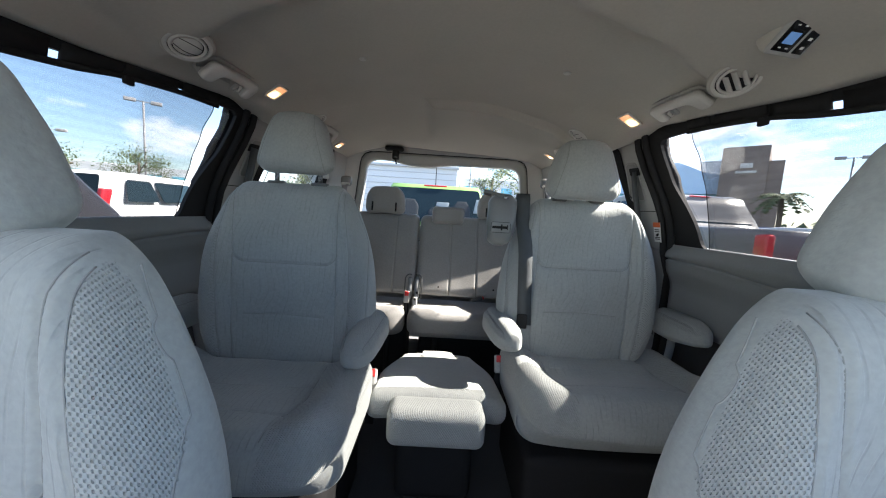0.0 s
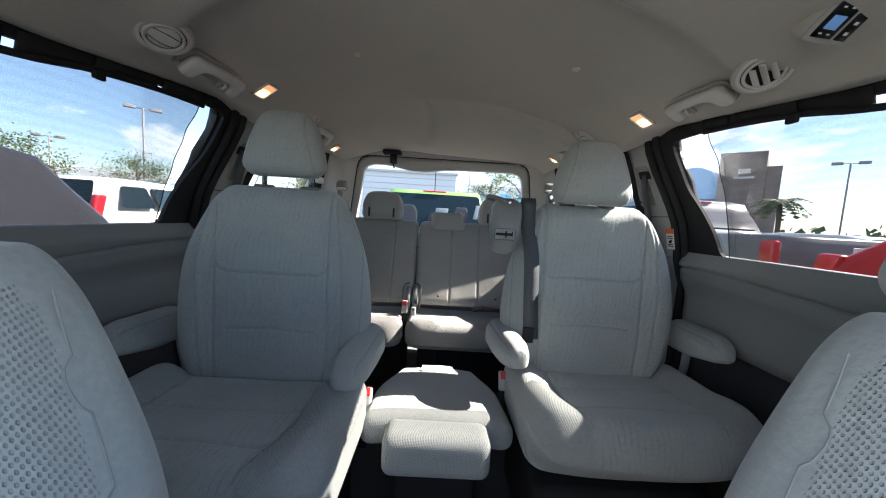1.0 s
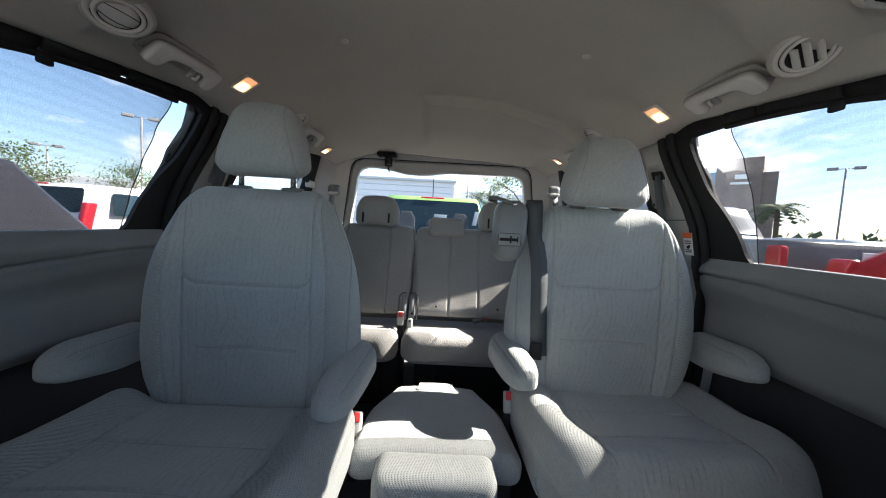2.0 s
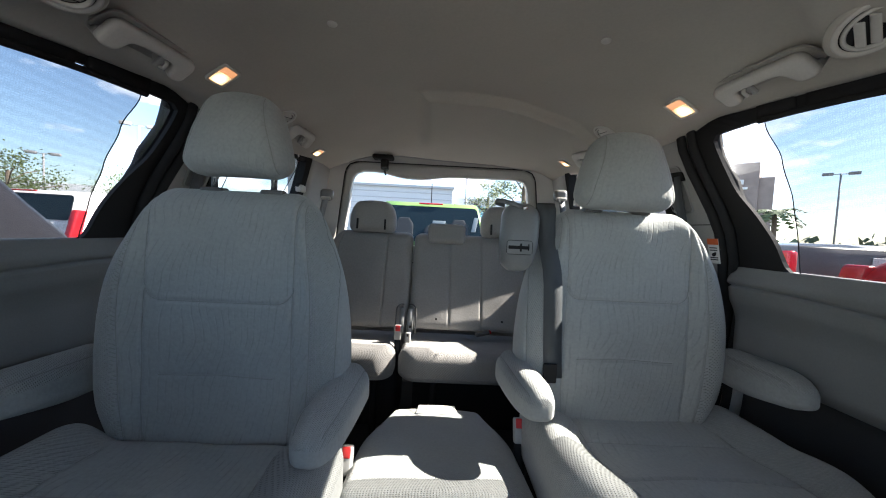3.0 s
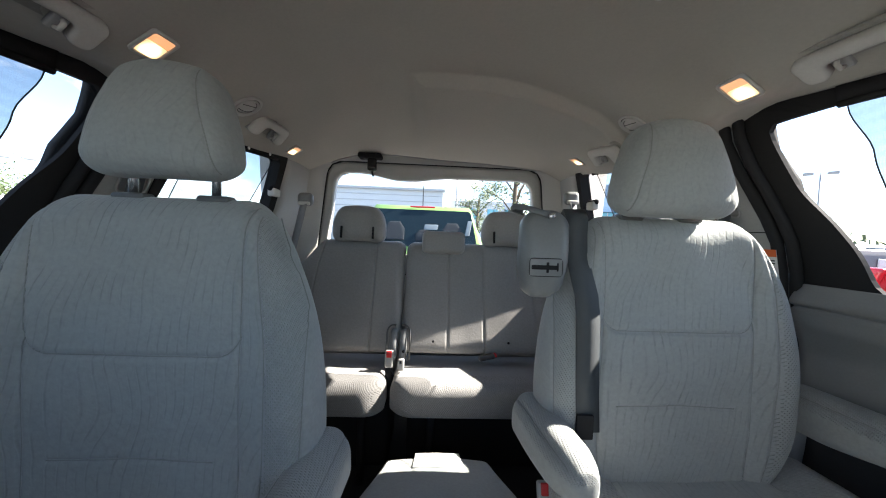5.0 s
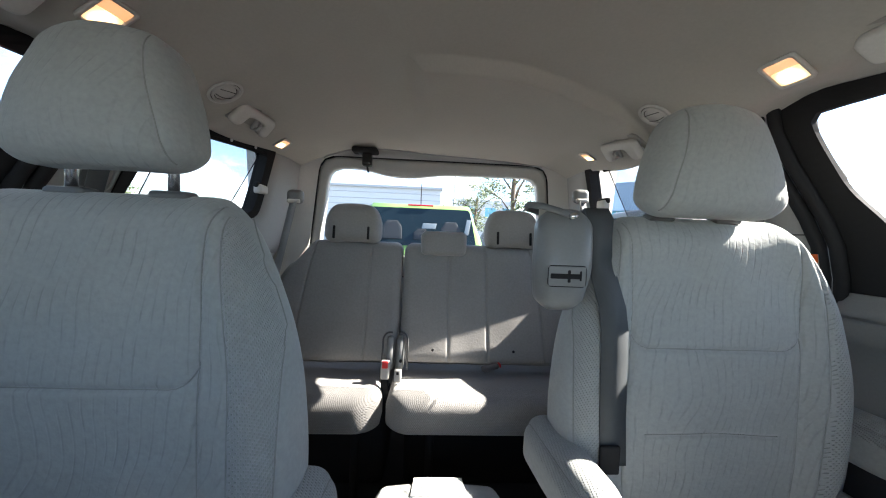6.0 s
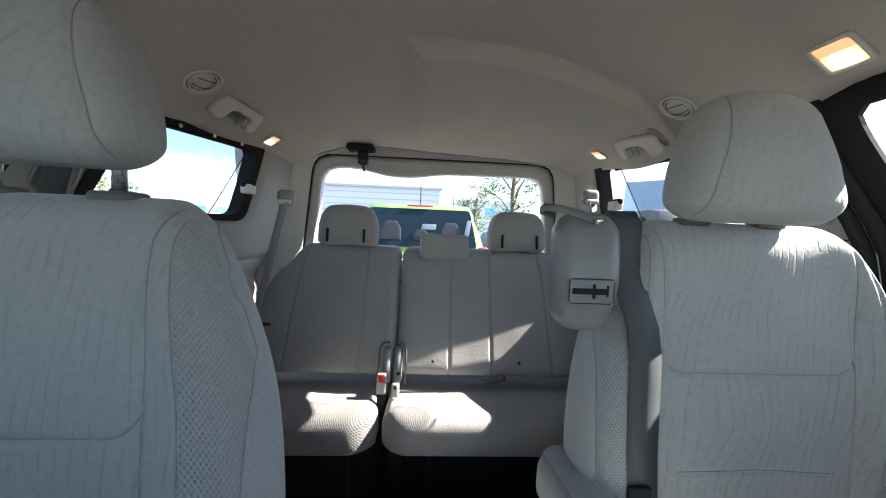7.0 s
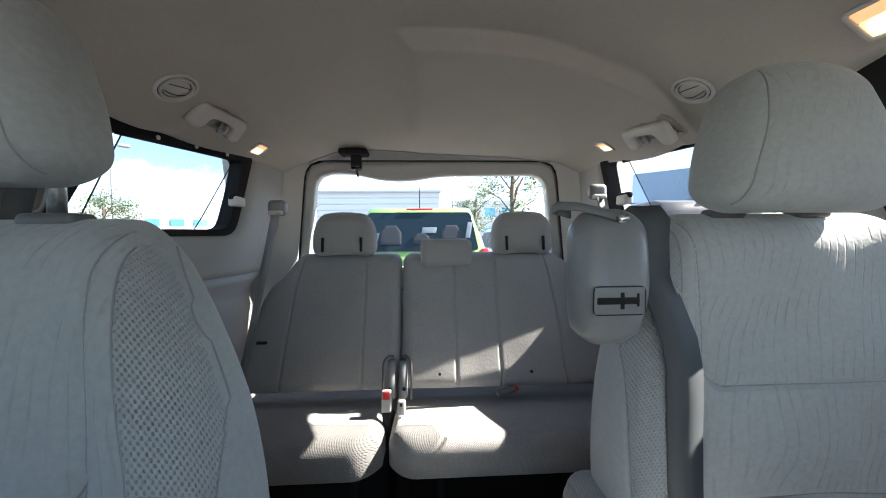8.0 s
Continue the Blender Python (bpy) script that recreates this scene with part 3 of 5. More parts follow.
def face_depth(a, b, ha, hb, hc, r):
    """How far out the surface of a rounded box lies at a, b off its middle."""
    da, db = max(0.0, abs(a) - (ha - r)), max(0.0, abs(b) - (hb - r))
    return hc - r + math.sqrt(max(0.0, r * r - da * da - db * db))


def thread(lines, place):
    """One sewn thread along each line, laid on a surface by place(u, v)."""
    out = []
    for pts in lines:
        fine = []
        for (ax, az), (bx, bz) in zip(pts, pts[1:]):
            n = max(1, int(math.hypot(bx - ax, bz - az) / 0.006))
            fine += [(ax + (bx - ax) * i / n, az + (bz - az) * i / n) for i in range(n)]
        fine.append(pts[-1])
        out.append(tube([place(u, v) for u, v in fine], 0.0010, 5))
    return out


def back_mesh(h=0.60, thick=0.15, insert=0.160, panel=0.36, half=BACK_HALF, wing=0.018, lean=0.05, fine=(112, 124)):
    """A bucket seat's back: narrow top, bolsters that reach forward, sunk insert and sewn seams. Front is -y."""
    top = [(-insert, h * 0.975), *[(-insert + 0.035 - 0.035 * math.cos(a), panel + 0.035 - 0.035 * math.sin(a)) for a in span(0, math.pi / 2, 6)],
           *[(insert - 0.035 + 0.035 * math.sin(a), panel + 0.035 - 0.035 * math.cos(a)) for a in span(0, math.pi / 2, 6)], (insert, h * 0.975)]
    seams = [top, [(-insert, panel + 0.03), (-insert - 0.004, 0.15), (-insert + 0.006, 0.015)], [(insert, panel + 0.03), (insert + 0.004, 0.15), (insert - 0.006, 0.015)],
             [(-insert * 0.78, panel * 0.56), (0, panel * 0.575), (insert * 0.78, panel * 0.56)]]
    for w in (0.0, 0.054):
        seams += [[(s * (a + w * (0.35 + 0.65 * smooth01(h * 0.98, h * 0.66, b))), b) for a, b in eased([(0.188, 0.03), (0.200, 0.12), (0.207, 0.25), (0.205, 0.36), (0.194, 0.46), (0.172, h * 0.955)])] for s in (-1, 1)]
    grooves = [(pts, depth, min(p[0] for p in pts) - 0.02, max(p[0] for p in pts) + 0.02, min(p[1] for p in pts) - 0.02, max(p[1] for p in pts) + 0.02)
               for pts, depth in zip(seams, (0.005, 0.005, 0.005, 0.003, 0.0045, 0.0045, 0.004, 0.004))]

    def warp(x, y, z):
        v = z / h
        k = curve_at(half, v) / 0.285
        front = smooth01(0.02, -thick / 2, y)
        u = abs(x) / 0.285
        yy = y * (1 - (0.45 if y > 0 else 0.02) * smooth01(0.55, 1.0, v)) - front * (wing * smooth01(0.58, 0.86, u) * smooth01(1.0, 0.7, v) * smooth01(-0.05, 0.25, v))
        k *= 1 - 0.16 * smooth01(-0.01, thick / 2, y)                   # the shell behind is narrower
        yy += 0.005 * math.cos(v * 5.5) * front                       # lumbar curve
        if front > 0.6:
            yy += 0.004 * (noise.noise((x * 9, z * 9, 1.7)) - 0.2)      # slack in the cloth
            for pts, depth, x0, x1, z0, z1 in grooves:
                if x0 < x * k < x1 and z0 < z < z1:
                    d = line_gap(x * k, z, pts)
                    if d < 0.02:
                        yy += depth * math.exp(-(d / 0.0034) ** 2)
        return Vector((x * k, yy + lean * z, z))

    def region(x, y, z):
        if y > -thick * 0.20:
            return 0.5
        a = abs(x * curve_at(half, z / h) / 0.285)
        edge = curve_at([(0.0, 0.186), (0.12, 0.199), (0.25, 0.206), (0.36, 0.204), (0.46, 0.194), (0.6, 0.168)], z)
        if a < edge - 0.004:
            return 0.0
        return 1.0 if edge < a < edge + 0.054 * (0.35 + 0.65 * smooth01(h * 0.98, h * 0.66, z)) else 0.5

    def lay(u, v):
        x = u / (curve_at(half, v / h) / 0.285)
        return warp(x, -face_depth(x, v - h / 2, 0.285, h / 2, thick / 2, 0.055), v) + Vector((0, -0.0008, 0))
    return rbox((0.57, thick, h), 0.055, (fine[0], 5, fine[1]), warp, k=16, region=region, centre=(0, 0, h / 2)), thread(seams, lay)


def headrest_mesh(w=0.240, h=0.198, t=0.11):
    seam = eased([(w * 0.435, -h / 2 + 0.010), (w * 0.405, -0.045), (w * 0.375, 0.02), (w * 0.375, 0.07), (w * 0.36, h / 2 - 0.006)])

    def warp(x, y, z):
        v = (z + h / 2) / h
        k = 1.0 - 0.30 * smooth01(0.10, 1.08, v) - 0.03 * smooth01(0.15, 0.0, v)
        u = x / (w / 2)
        yy = y * (1 - 0.25 * smooth01(0.4, 1.0, v)) + 0.022 * u * u + 0.02 * v
        if y < 0:
            yy += 0.004 * math.exp(-(line_gap(abs(x), z, seam) / 0.0034) ** 2) + 0.003 * noise.noise((x * 14, z * 14, 4))
        return Vector((x * k, yy, z - 0.012 * u * u * smooth01(0.5, 1, v)))
    lines = [[(s * a, b) for a, b in seam] for s in (-1, 1)]
    lay = lambda u, v: warp(u, -face_depth(u, v, w / 2, h / 2, t / 2, 0.042), v) + Vector((0, -0.0006, 0))
    return rbox((w, t, h), 0.042, (70, 6, 40), warp, k=14, region=lambda x, y, z: 0.22 if abs(x) < w * 0.40 else 0.5), thread(lines, lay)


def cushion_mesh(w=0.60, d=0.455, h=0.15):
    """Front is -y; origin at the rear middle of the underside."""
    seams = [[(-0.17, -0.07), (-0.182, -d * 0.6), (-0.165, -d + 0.04)], [(0.17, -0.07), (0.182, -d * 0.6), (0.165, -d + 0.04)], [(-0.172, -d * 0.40), (0.172, -d * 0.40)],
             eased([(-0.175, -d * 0.74), (-0.06, -d * 0.70), (0.06, -d * 0.70), (0.175, -d * 0.74)])]

    def warp(x, y, z):
        v, u = -y / d, abs(x) / (w / 2)
        zz = z
        if z > h * 0.55:
            zz += 0.034 * smooth01(0.55, 0.85, u) * smooth01(1.05, 0.6, v) + 0.028 * smooth01(0.45, 0.85, v) - 0.022 * smooth01(0.85, 1.0, v)
            zz += 0.005 * (noise.noise((x * 8, y * 8, 7.3)) - 0.1)
            for q in seams:
                g = line_gap(x, y, q)
                if g < 0.02:
                    zz -= 0.005 * math.exp(-(g / 0.0036) ** 2)
        else:
            y = y + 0.07 * smooth01(0.72, 1.0, v)
        return Vector((x * (1 - 0.05 * smooth01(0.7, 1.0, v)), y + 0.04 * u ** 3 * smooth01(0.6, 1.0, v), zz))
    lay = lambda u, v: warp(u, v, h / 2 + face_depth(u, v + d / 2, w / 2, d / 2, h / 2, 0.06)) + Vector((0, 0, 0.0006))
    return rbox((w, d, h), 0.06, (104, 86, 4), warp, k=14, region=lambda x, y, z: (0.1 if abs(x) < 0.172 else 1.0) if z > h * 0.6 else 0.5, centre=(0, -d / 2, h / 2)), thread(seams, lay)


def armrest_mesh(length=0.265, w=0.092, h=0.102):
    """A padded rest along -y from its hinge at the origin, drooping to a rounded tip."""
    def warp(x, y, z):
        v = (0.02 - y) / length
        k = 1 - 0.30 * smooth01(0.70, 1.0, v) - 0.12 * smooth01(0.15, 0.0, v)
        zz = z * (1 - 0.42 * smooth01(0.35, 1.0, v)) if z < 0 else z * (1 - 0.22 * smooth01(0.7, 1.0, v))
        g = line_gap(abs(x), y, [(w * 0.36, 0.01), (w * 0.36, -length * 0.85)])
        if z > 0:
            zz -= 0.004 * math.exp(-(g / 0.0035) ** 2)
        return Vector((x * k, y, zz + 0.006 * math.cos(x / w * 3)))
    lines = [[(s * w * 0.36, 0.01), (s * w * 0.36, -length * 0.83)] for s in (-1, 1)]
    lay = lambda u, v: warp(u, v, face_depth(u, v + length / 2 - 0.02, w / 2, length / 2, h / 2, 0.039)) + Vector((0, 0, 0.0006))
    return rbox((w, length, h), 0.039, (18, 50, 6), warp, k=10, region=lambda x, y, z: 1.0 if z > h * 0.2 else 0.5, centre=(0, -length / 2 + 0.02, 0)), thread(lines, lay)


CLOTHS = [CLOTH]
THREAD = plain("grey_thread", (0.27, 0.275, 0.268), 0.9, grain=0)
sewn = {}
for nm, pair in (("backrest", back_mesh()), ("headrest", headrest_mesh()), ("cushion", cushion_mesh()), ("armrest", armrest_mesh())):
    sewn[nm] = (mesh_of(nm, pair[0], *CLOTHS), [mesh_of("seam", bm, THREAD) for bm in pair[1]])


def sewn_part(name, parent, m, label=""):
    ob = child(name, sewn[name][0], parent, m, label)
    for me in sewn[name][1]:
        child("seam", me, ob, Matrix())
    return ob


GUIDE = plain("dark_grey_guide", (0.11, 0.112, 0.112), 0.45, grain=0.1)
me_post = mesh_of("headrest_post", tube([(0, 0, 0), (0, 0, 0.085)], 0.0068, 16), CHROME)
me_guide = mesh_of("post_guide", rbox((0.052, 0.028, 0.014), 0.006, (4, 2, 1)), GUIDE)


def child(name, me, parent, m, label=""):
    ob = new(name, me)
    ob.matrix_basis, ob.parent = m, parent
    return tagged(ob, label) if label else ob


def bucket_seat(name, label, group, at, base_z, arms=(), rise=0.0, turn=0.0, fore=0.06, up=0.0, pad=(0.0, 0.07, 0.0), wide=1.0, rest=(0.0, 1.0), nod=0.0):
    """at: the front of the backrest at cushion height, on the seat's middle line; up lifts the backrest, pad places the cushion, rest shifts and sizes the headrest."""
    s = thing(name, label, "car seat", (at[0], at[1], 0), (0, 0, turn), group=group)
    sewn_part("backrest", s, pose(0, 0.075, base_z - 0.02 + up) @ Matrix.Diagonal((wide, 1, 1, 1)))
    sewn_part("cushion", s, pose(pad[0], pad[1], base_z - 0.125 + pad[2]))
    zt = base_z - 0.02 + 0.60 + up
    yt = 0.075 + 0.05 * 0.60
    sewn_part("headrest", s, pose(rest[0], yt - fore, zt + 0.135 + rise, nod) @ Matrix.Scale(rest[1], 4), "grey cloth headrest")
    for px in (-0.066, 0.066):
        child("headrest_post", me_post, s, pose(px + rest[0], yt - 0.026 - 0.4 * (fore - 0.06), zt - 0.006), "chrome headrest post")
        child("post_guide", me_guide, s, pose(px + rest[0], yt - 0.026 - 0.4 * (fore - 0.06), zt - 0.002))
    for x, y, z, dip, yaw in arms:
        sewn_part("armrest", s, pose(x, y, z, dip, 0, yaw), "dimpled cloth fold-down armrest")
    for px in (-0.135, 0.135) if arms else ():
        child("snap", me_snap, s, pose(px, 0.006, base_z + 0.020, 90), "dark snap button")
    part("seat_base", rbox((0.46, 0.36, base_z - 0.14), 0.03, (3, 3, 2), centre=(0, -0.10, (base_z - 0.14) / 2)), BLACK, s, "dark plastic seat base")
    return s


me_snap = mesh_of("snap", disc(0.0055, 0.004, 12), DARK_TRIM)
bucket_seat("front_seat", "pale grey cloth front seat with dimpled bolsters", "front seats", (-0.482, 0.985, 0), 0.27, rise=-0.060, fore=0.040, nod=17, rest=(-0.045, 1.06))
bucket_seat("front_seat", "pale grey cloth front seat with dimpled bolsters", "front seats", (0.522, 0.995, 0), 0.25, rise=-0.058, fore=0.030, nod=17, rest=(0.035, 1.06))
seat_l = bucket_seat("captain_seat", "grey cloth captain seat with raised headrest and two armrests", "second row seats", (-0.460, 1.712, 0), 0.37,
                     arms=((-0.350, 0.118, 0.52, -3, 4), (0.268, 0.090, 0.515, 6, -5)), rise=-0.018, up=0.002, pad=(-0.015, 0.022, 0.035), wide=0.96, rest=(0.014, 0.91))
seat_r = bucket_seat("captain_seat", "grey cloth captain seat with belt housing and two armrests", "second row seats", (0.500, 1.872, 0), 0.37,
                     arms=((-0.281, 0.100, 0.500, 2, 6), (0.360, 0.10, 0.53, -3, -6)), rise=-0.037, up=0.013, pad=(0.04, 0.09, 0.015), fore=0.092, wide=1.01, rest=(-0.024, 1.02))

# folded middle seat between the captain seats
mid = thing("middle_seat", "grey cloth middle seat folded flat into a tray", "car seat", (0.018, 1.645, 0))


def mid_warp(x, y, z):
    v = y / 0.52
    return Vector((x * (1 - 0.28 * smooth01(0.45, 1.0, v)), y, z + 0.372 - 0.09 * v - 0.008 * (x / 0.18) ** 2))


part("folded_back", rbox((0.415, 0.50, 0.085), 0.035, (20, 26, 3), mid_warp, k=5, region=lambda x, y, z: 1.0 if y < 0.10 else 0.5, centre=(0, 0.25, -0.0425)), CLOTH, mid)
part("headrest", rbox((0.266, 0.10, 0.104), 0.026, (14, 4, 8), k=5, region=lambda x, y, z: 1.0, centre=(0.0, -0.033, 0.314)), CLOTH, mid, "dimpled cloth headrest hanging at the front")
part("base", rbox((0.24, 0.40, 0.23), 0.03, (3, 3, 3), centre=(0, 0.24, 0.115)), BLACK, mid, "dark seat base")
part("label", rbox((0.17, 0.075, 0.003), 0.001, (2, 2, 1), lambda x, y, z: mid_warp(x, y + 0.46, z + 0.002)), WHITE_LABEL, mid, "white printed label plate")
for k in range(4):
    part("text_bar", rbox((0.13 - 0.02 * (k % 2), 0.006, 0.002), 0.0008, (2, 1, 1), lambda x, y, z, k=k: mid_warp(x, y + 0.442 + 0.012 * k, z + 0.0042)), TRIM, mid, "grey printed line")


# third row bench
def bench_back(x0, x1, outer, zb=0.44, h=0.43):
    w = x1 - x0
    def warp(x, y, z):
        v = z / h
        e = (x - x0) / w if outer < 0 else (x1 - x) / w
        zz = z - 0.085 * v ** 3 * (1 - smooth01(0.0, 0.26, e)) ** 1.5
        xx = x + (-outer) * (0.04 * v + 0.045 * v ** 4) * (1 - smooth01(0.0, 0.55, e))
        yy = y + 0.36 * z
        for sx in BENCH_SEAMS:
            g = abs(x - sx)
            if y < 0 and g < 0.02:
                yy += 0.006 * math.exp(-(g / 0.0038) ** 2)
        if y < 0:
            yy += 0.004 * noise.noise((x * 7, z * 7, 2.1))
        return Vector((xx, yy, zz + zb))
    return rbox((w, 0.11, h), 0.035, (int(w * 260), 4, 30), warp, k=6, centre=((x0 + x1) / 2, 0, h / 2))


BENCH_SEAMS = (-0.50, -0.245, 0.06, 0.205, 0.42)
for x0, x1, outer, nm in ((-0.635, -0.125, -1, "left"), (-0.118, 0.640, 1, "right")):
    b = thing("rear_bench_seat", "dark grey cloth third-row bench section", "car seat", (0, 0, 0), group="third row bench")
    part("backrest", bench_back(x0, x1, outer), F_THIRD, b, at=pose(0, 2.545, 0))

    def cwarp(x, y, z, x0=x0, x1=x1):
        v = -y / 0.36
        u = min(x - x0, x1 - x)
        zz = z + (0.03 * v if z > 0.053 else 0.0)
        if z > 0.07:
            g = abs(x - 0.06)
            zz -= 0.005 * math.exp(-(g / 0.004) ** 2)
        return Vector((x, y + 0.03 * smooth01(0.08, 0.0, u) * smooth01(0.7, 1, v) + (0.05 * smooth01(0.06, 0.0, z) * smooth01(0.7, 1, v)), zz))
    part("cushion", rbox((x1 - x0 - 0.012, 0.40, 0.120), 0.045, (40, 26, 4), cwarp, k=6, region=lambda x, y, z: 1.0 if y < -0.26 else 0.5, centre=((x0 + x1) / 2, -0.17, 0.060)), F_THIRD, b, at=pose(-0.03, 2.655, 0.264))
    for lx in (x0 + 0.12, x1 - 0.12):
        part("leg", tube([(lx, 2.40, 0.0), (lx, 2.40, 0.27)], 0.014), BLACK, b)
    part("plinth", rbox((x1 - x0 - 0.06, 0.26, 0.28), 0.03, (3, 3, 3), centre=((x0 + x1) / 2, 2.61, 0.135)), BLACK, b, "dark carpeted plinth")
    cx = -0.323 if outer < 0 else 0.312
    hr = part("headrest", rbox((0.224, 0.085, 0.152), 0.04, (26, 5, 16), lambda x, y, z: Vector((x * (1 - 0.12 * smooth01(0, 0.07, z)), y + 0.01 * (x / 0.11) ** 2, z - 0.010 * (x / 0.11) ** 2)), k=5), F_THIRD, b, at=pose(cx, 2.662, 0.943, -8))
    for px in (-0.065, 0.065):
        part("slot", rbox((0.008, 0.012, 0.05), 0.003, (1, 1, 2)), BLACK, hr, at=pose(px, -0.042, -0.045))
    if outer < 0:
        part("tether_slot", rbox((0.034, 0.012, 0.010), 0.003, (3, 1, 1)), BLACK, b, "dark tether slot with a stitched rim", at=pose(-0.566, 2.548, 0.592, -20))
    else:
        for px in (0.004, 0.300):
            part("cloth_button", disc(0.005, 0.003, 12), BLACK, b, at=pose(px, 2.503, 0.492, 70))
        part("middle_headrest", rbox((0.18, 0.07, 0.095), 0.022, (16, 4, 10), k=4), F_THIRD, b, "small low middle headrest", at=pose(0.036, 2.640, 0.873, -8))

# ---- things on the ceiling ----
def roof_pose(x, y, yaw=0.0, drop=0.0):
    """A pose on the headliner with its z axis pointing down into the cabin."""
    e = 0.01
    n = Vector((roof_z(x - e, y) - roof_z(x + e, y), roof_z(x, y - e) - roof_z(x, y + e), 2 * e)).normalized()
    m = Vector((0, 0, -1)).rotation_difference(-n).to_matrix().to_4x4()
    flip = Matrix.Rotation(math.pi, 4, "X")
    return Matrix.Translation(Vector((x, y, roof_z(x, y))) - n * drop) @ m @ flip @ Matrix.Rotation(radians(yaw), 4, "Z")


def ceiling_thing(name, label, category, x, y, yaw=0.0, group="", drop=0.0):
    ob = new(name)
    ob.matrix_world = roof_pose(x, y, yaw, drop)
    return tagged(ob, label, category, group)


def slab(outline, z0, z1, bev, bow=None):
    """A plate from a closed outline in x, y, from z0 to z1, with a rounded upper edge; bow(x, y) lifts it."""
    bm, n = bmesh.new(), len(outline)
    area = sum(p[0] * q_[1] - q_[0] * p[1] for p, q_ in zip(outline, outline[1:] + outline[:1]))
    turn = 1 if area > 0 else -1

    def inset(d):
        res = []
        for i in range(n):
            a, p, b = Vector(outline[i - 1]), Vector(outline[i]), Vector(outline[(i + 1) % n])
            e, f = (p - a).normalized(), (b - p).normalized()
            m = Vector((-(e.y + f.y), e.x + f.x))
            m = m.normalized() * turn if m.length > 1e-6 else Vector((0, 0))
            res.append(p + m * d)
        return res
    loops = []
    for d, z in ((0, z0), (0, z1 - bev), (bev * 0.12, z1 - bev * 0.5), (bev * 0.45, z1 - bev * 0.14), (bev, z1)):
        loops.append([bm.verts.new((p.x, p.y, z + (bow(p.x, p.y) if bow else 0))) for p in inset(d)])
    for a, b in zip(loops, loops[1:]):
        for i in range(n):
            bm.faces.new([a[i], a[(i + 1) % n], b[(i + 1) % n], b[i]])
    bm.faces.new(loops[0]), bm.faces.new(loops[-1])
    return bm


# headliner felt darkened to stand for the shade round the grab handles
SHADED_FELT = fabric("shaded_felt", (0.33, 0.315, 0.285))


def grab_handle(x, y, yaw, length=0.178, tip=0.0):
    g = ceiling_thing("grab_handle", "pale grey folding grab handle with coat hook", "grab handle", x, y, yaw, "grab handles")
    h, o = length / 2, (1 if x > 0 else -1)
    m = g.matrix_world @ pose(0, 0, 0.004, 0, -24 * o, 0)
    g.matrix_world = Matrix.Translation(m.translation) @ Matrix.Rotation(radians(tip), 4, "X") @ m.to_3x3().to_4x4()
    shape = corner([(o * a, b) for a, b in ((-0.031, -h + 0.012), (-0.031, h - 0.012), (-0.018, h), (0.034, h), (0.034, h - 0.036), (-0.001, h - 0.042), (-0.006, h - 0.060),
                                            (-0.006, -h + 0.060), (-0.001, -h + 0.042), (0.034, -h + 0.036), (0.034, -h), (-0.018, -h))], 0.016, 5)
    part("grip", slab(shape, 0.008, 0.026, 0.008, lambda a, b: -0.004 * smooth01(-0.005, 0.034, o * a) + 0.004 * (1 - (b / h) ** 2)), TRIM_LIGHT, g)
    for s in (-1, 1):
        part("mount", rbox((0.030, 0.030, 0.020), 0.006, (3, 3, 1), centre=(o * 0.018, s * (h - 0.019), 0.006)), TRIM, g)
    part("foot", slab(corner([(o * 0.014, -h + 0.003), (o * 0.032, -h + 0.003), (o * 0.032, -h + 0.032), (o * 0.014, -h + 0.032)], 0.006), -0.022, 0.010, 0.002), TRIM, g)
    part("foot", slab(corner([(o * 0.014, h - 0.032), (o * 0.032, h - 0.032), (o * 0.032, h - 0.003), (o * 0.014, h - 0.003)], 0.006), -0.022, 0.010, 0.002), TRIM, g)
    # flat plate; the shadow round the grip is put into its colour
    part("recess", slab(corner([(o * a, b) for a, b in ((-0.046, -h - 0.008), (0.026, -h - 0.008), (0.026, h + 0.008), (-0.046, h + 0.008))], 0.022), -0.004, 0.0012, 0.001), SHADED_FELT, g, "flat recess plate with shade put into its darker felt", at=pose(0, 0, -0.003, 0, 22 * o, 0))
    hook = part("coat_hook", rbox((0.034, 0.024, 0.010), 0.004, (3, 2, 1), centre=(o * 0.012, -h + 0.054, 0.007)), TRIM, g, "grey coat hook")
    part("hook_tip", tube([(o * 0.022, -h + 0.054, 0.010), (o * 0.018, -h + 0.054, 0.020), (o * 0.006, -h + 0.054, 0.020), (o * 0.002, -h + 0.054, 0.014)], 0.004, 8), TRIM_LIGHT, hook)
    return g


def roof_lamp(x, y, yaw, size=(0.058, 0.082)):
    g = ceiling_thing("roof_lamp", "small lit roof lamp with warm lens in a grey bezel", "lamp", x, y, yaw, "roof lamps")
    a, b = size[0] / 2, size[1] / 2
    part("bezel", ring(corner([(-a - 0.006, -b - 0.006), (a + 0.006, -b - 0.006), (a + 0.006, b + 0.006), (-a - 0.006, b + 0.006)], 0.008),
                       corner([(-a, -b), (a, -b), (a, b), (-a, b)], 0.006), (0, 0), lambda u, v, d: Vector((u, v, d)), 0.005, 48), TRIM_LIGHT, g)
    part("lens", rbox((size[0] * 0.97, size[1] * 0.58, 0.004), 0.0018, (3, 3, 1), centre=(0, b * 0.40, 0.002)), LAMP, g, "glowing warm lens")
    part("switch", rbox((size[0] * 0.97, size[1] * 0.37, 0.0035), 0.0015, (3, 2, 1), centre=(0, -b * 0.60, 0.002)), LAMP_DIM, g, "frosted push lens")
    return g


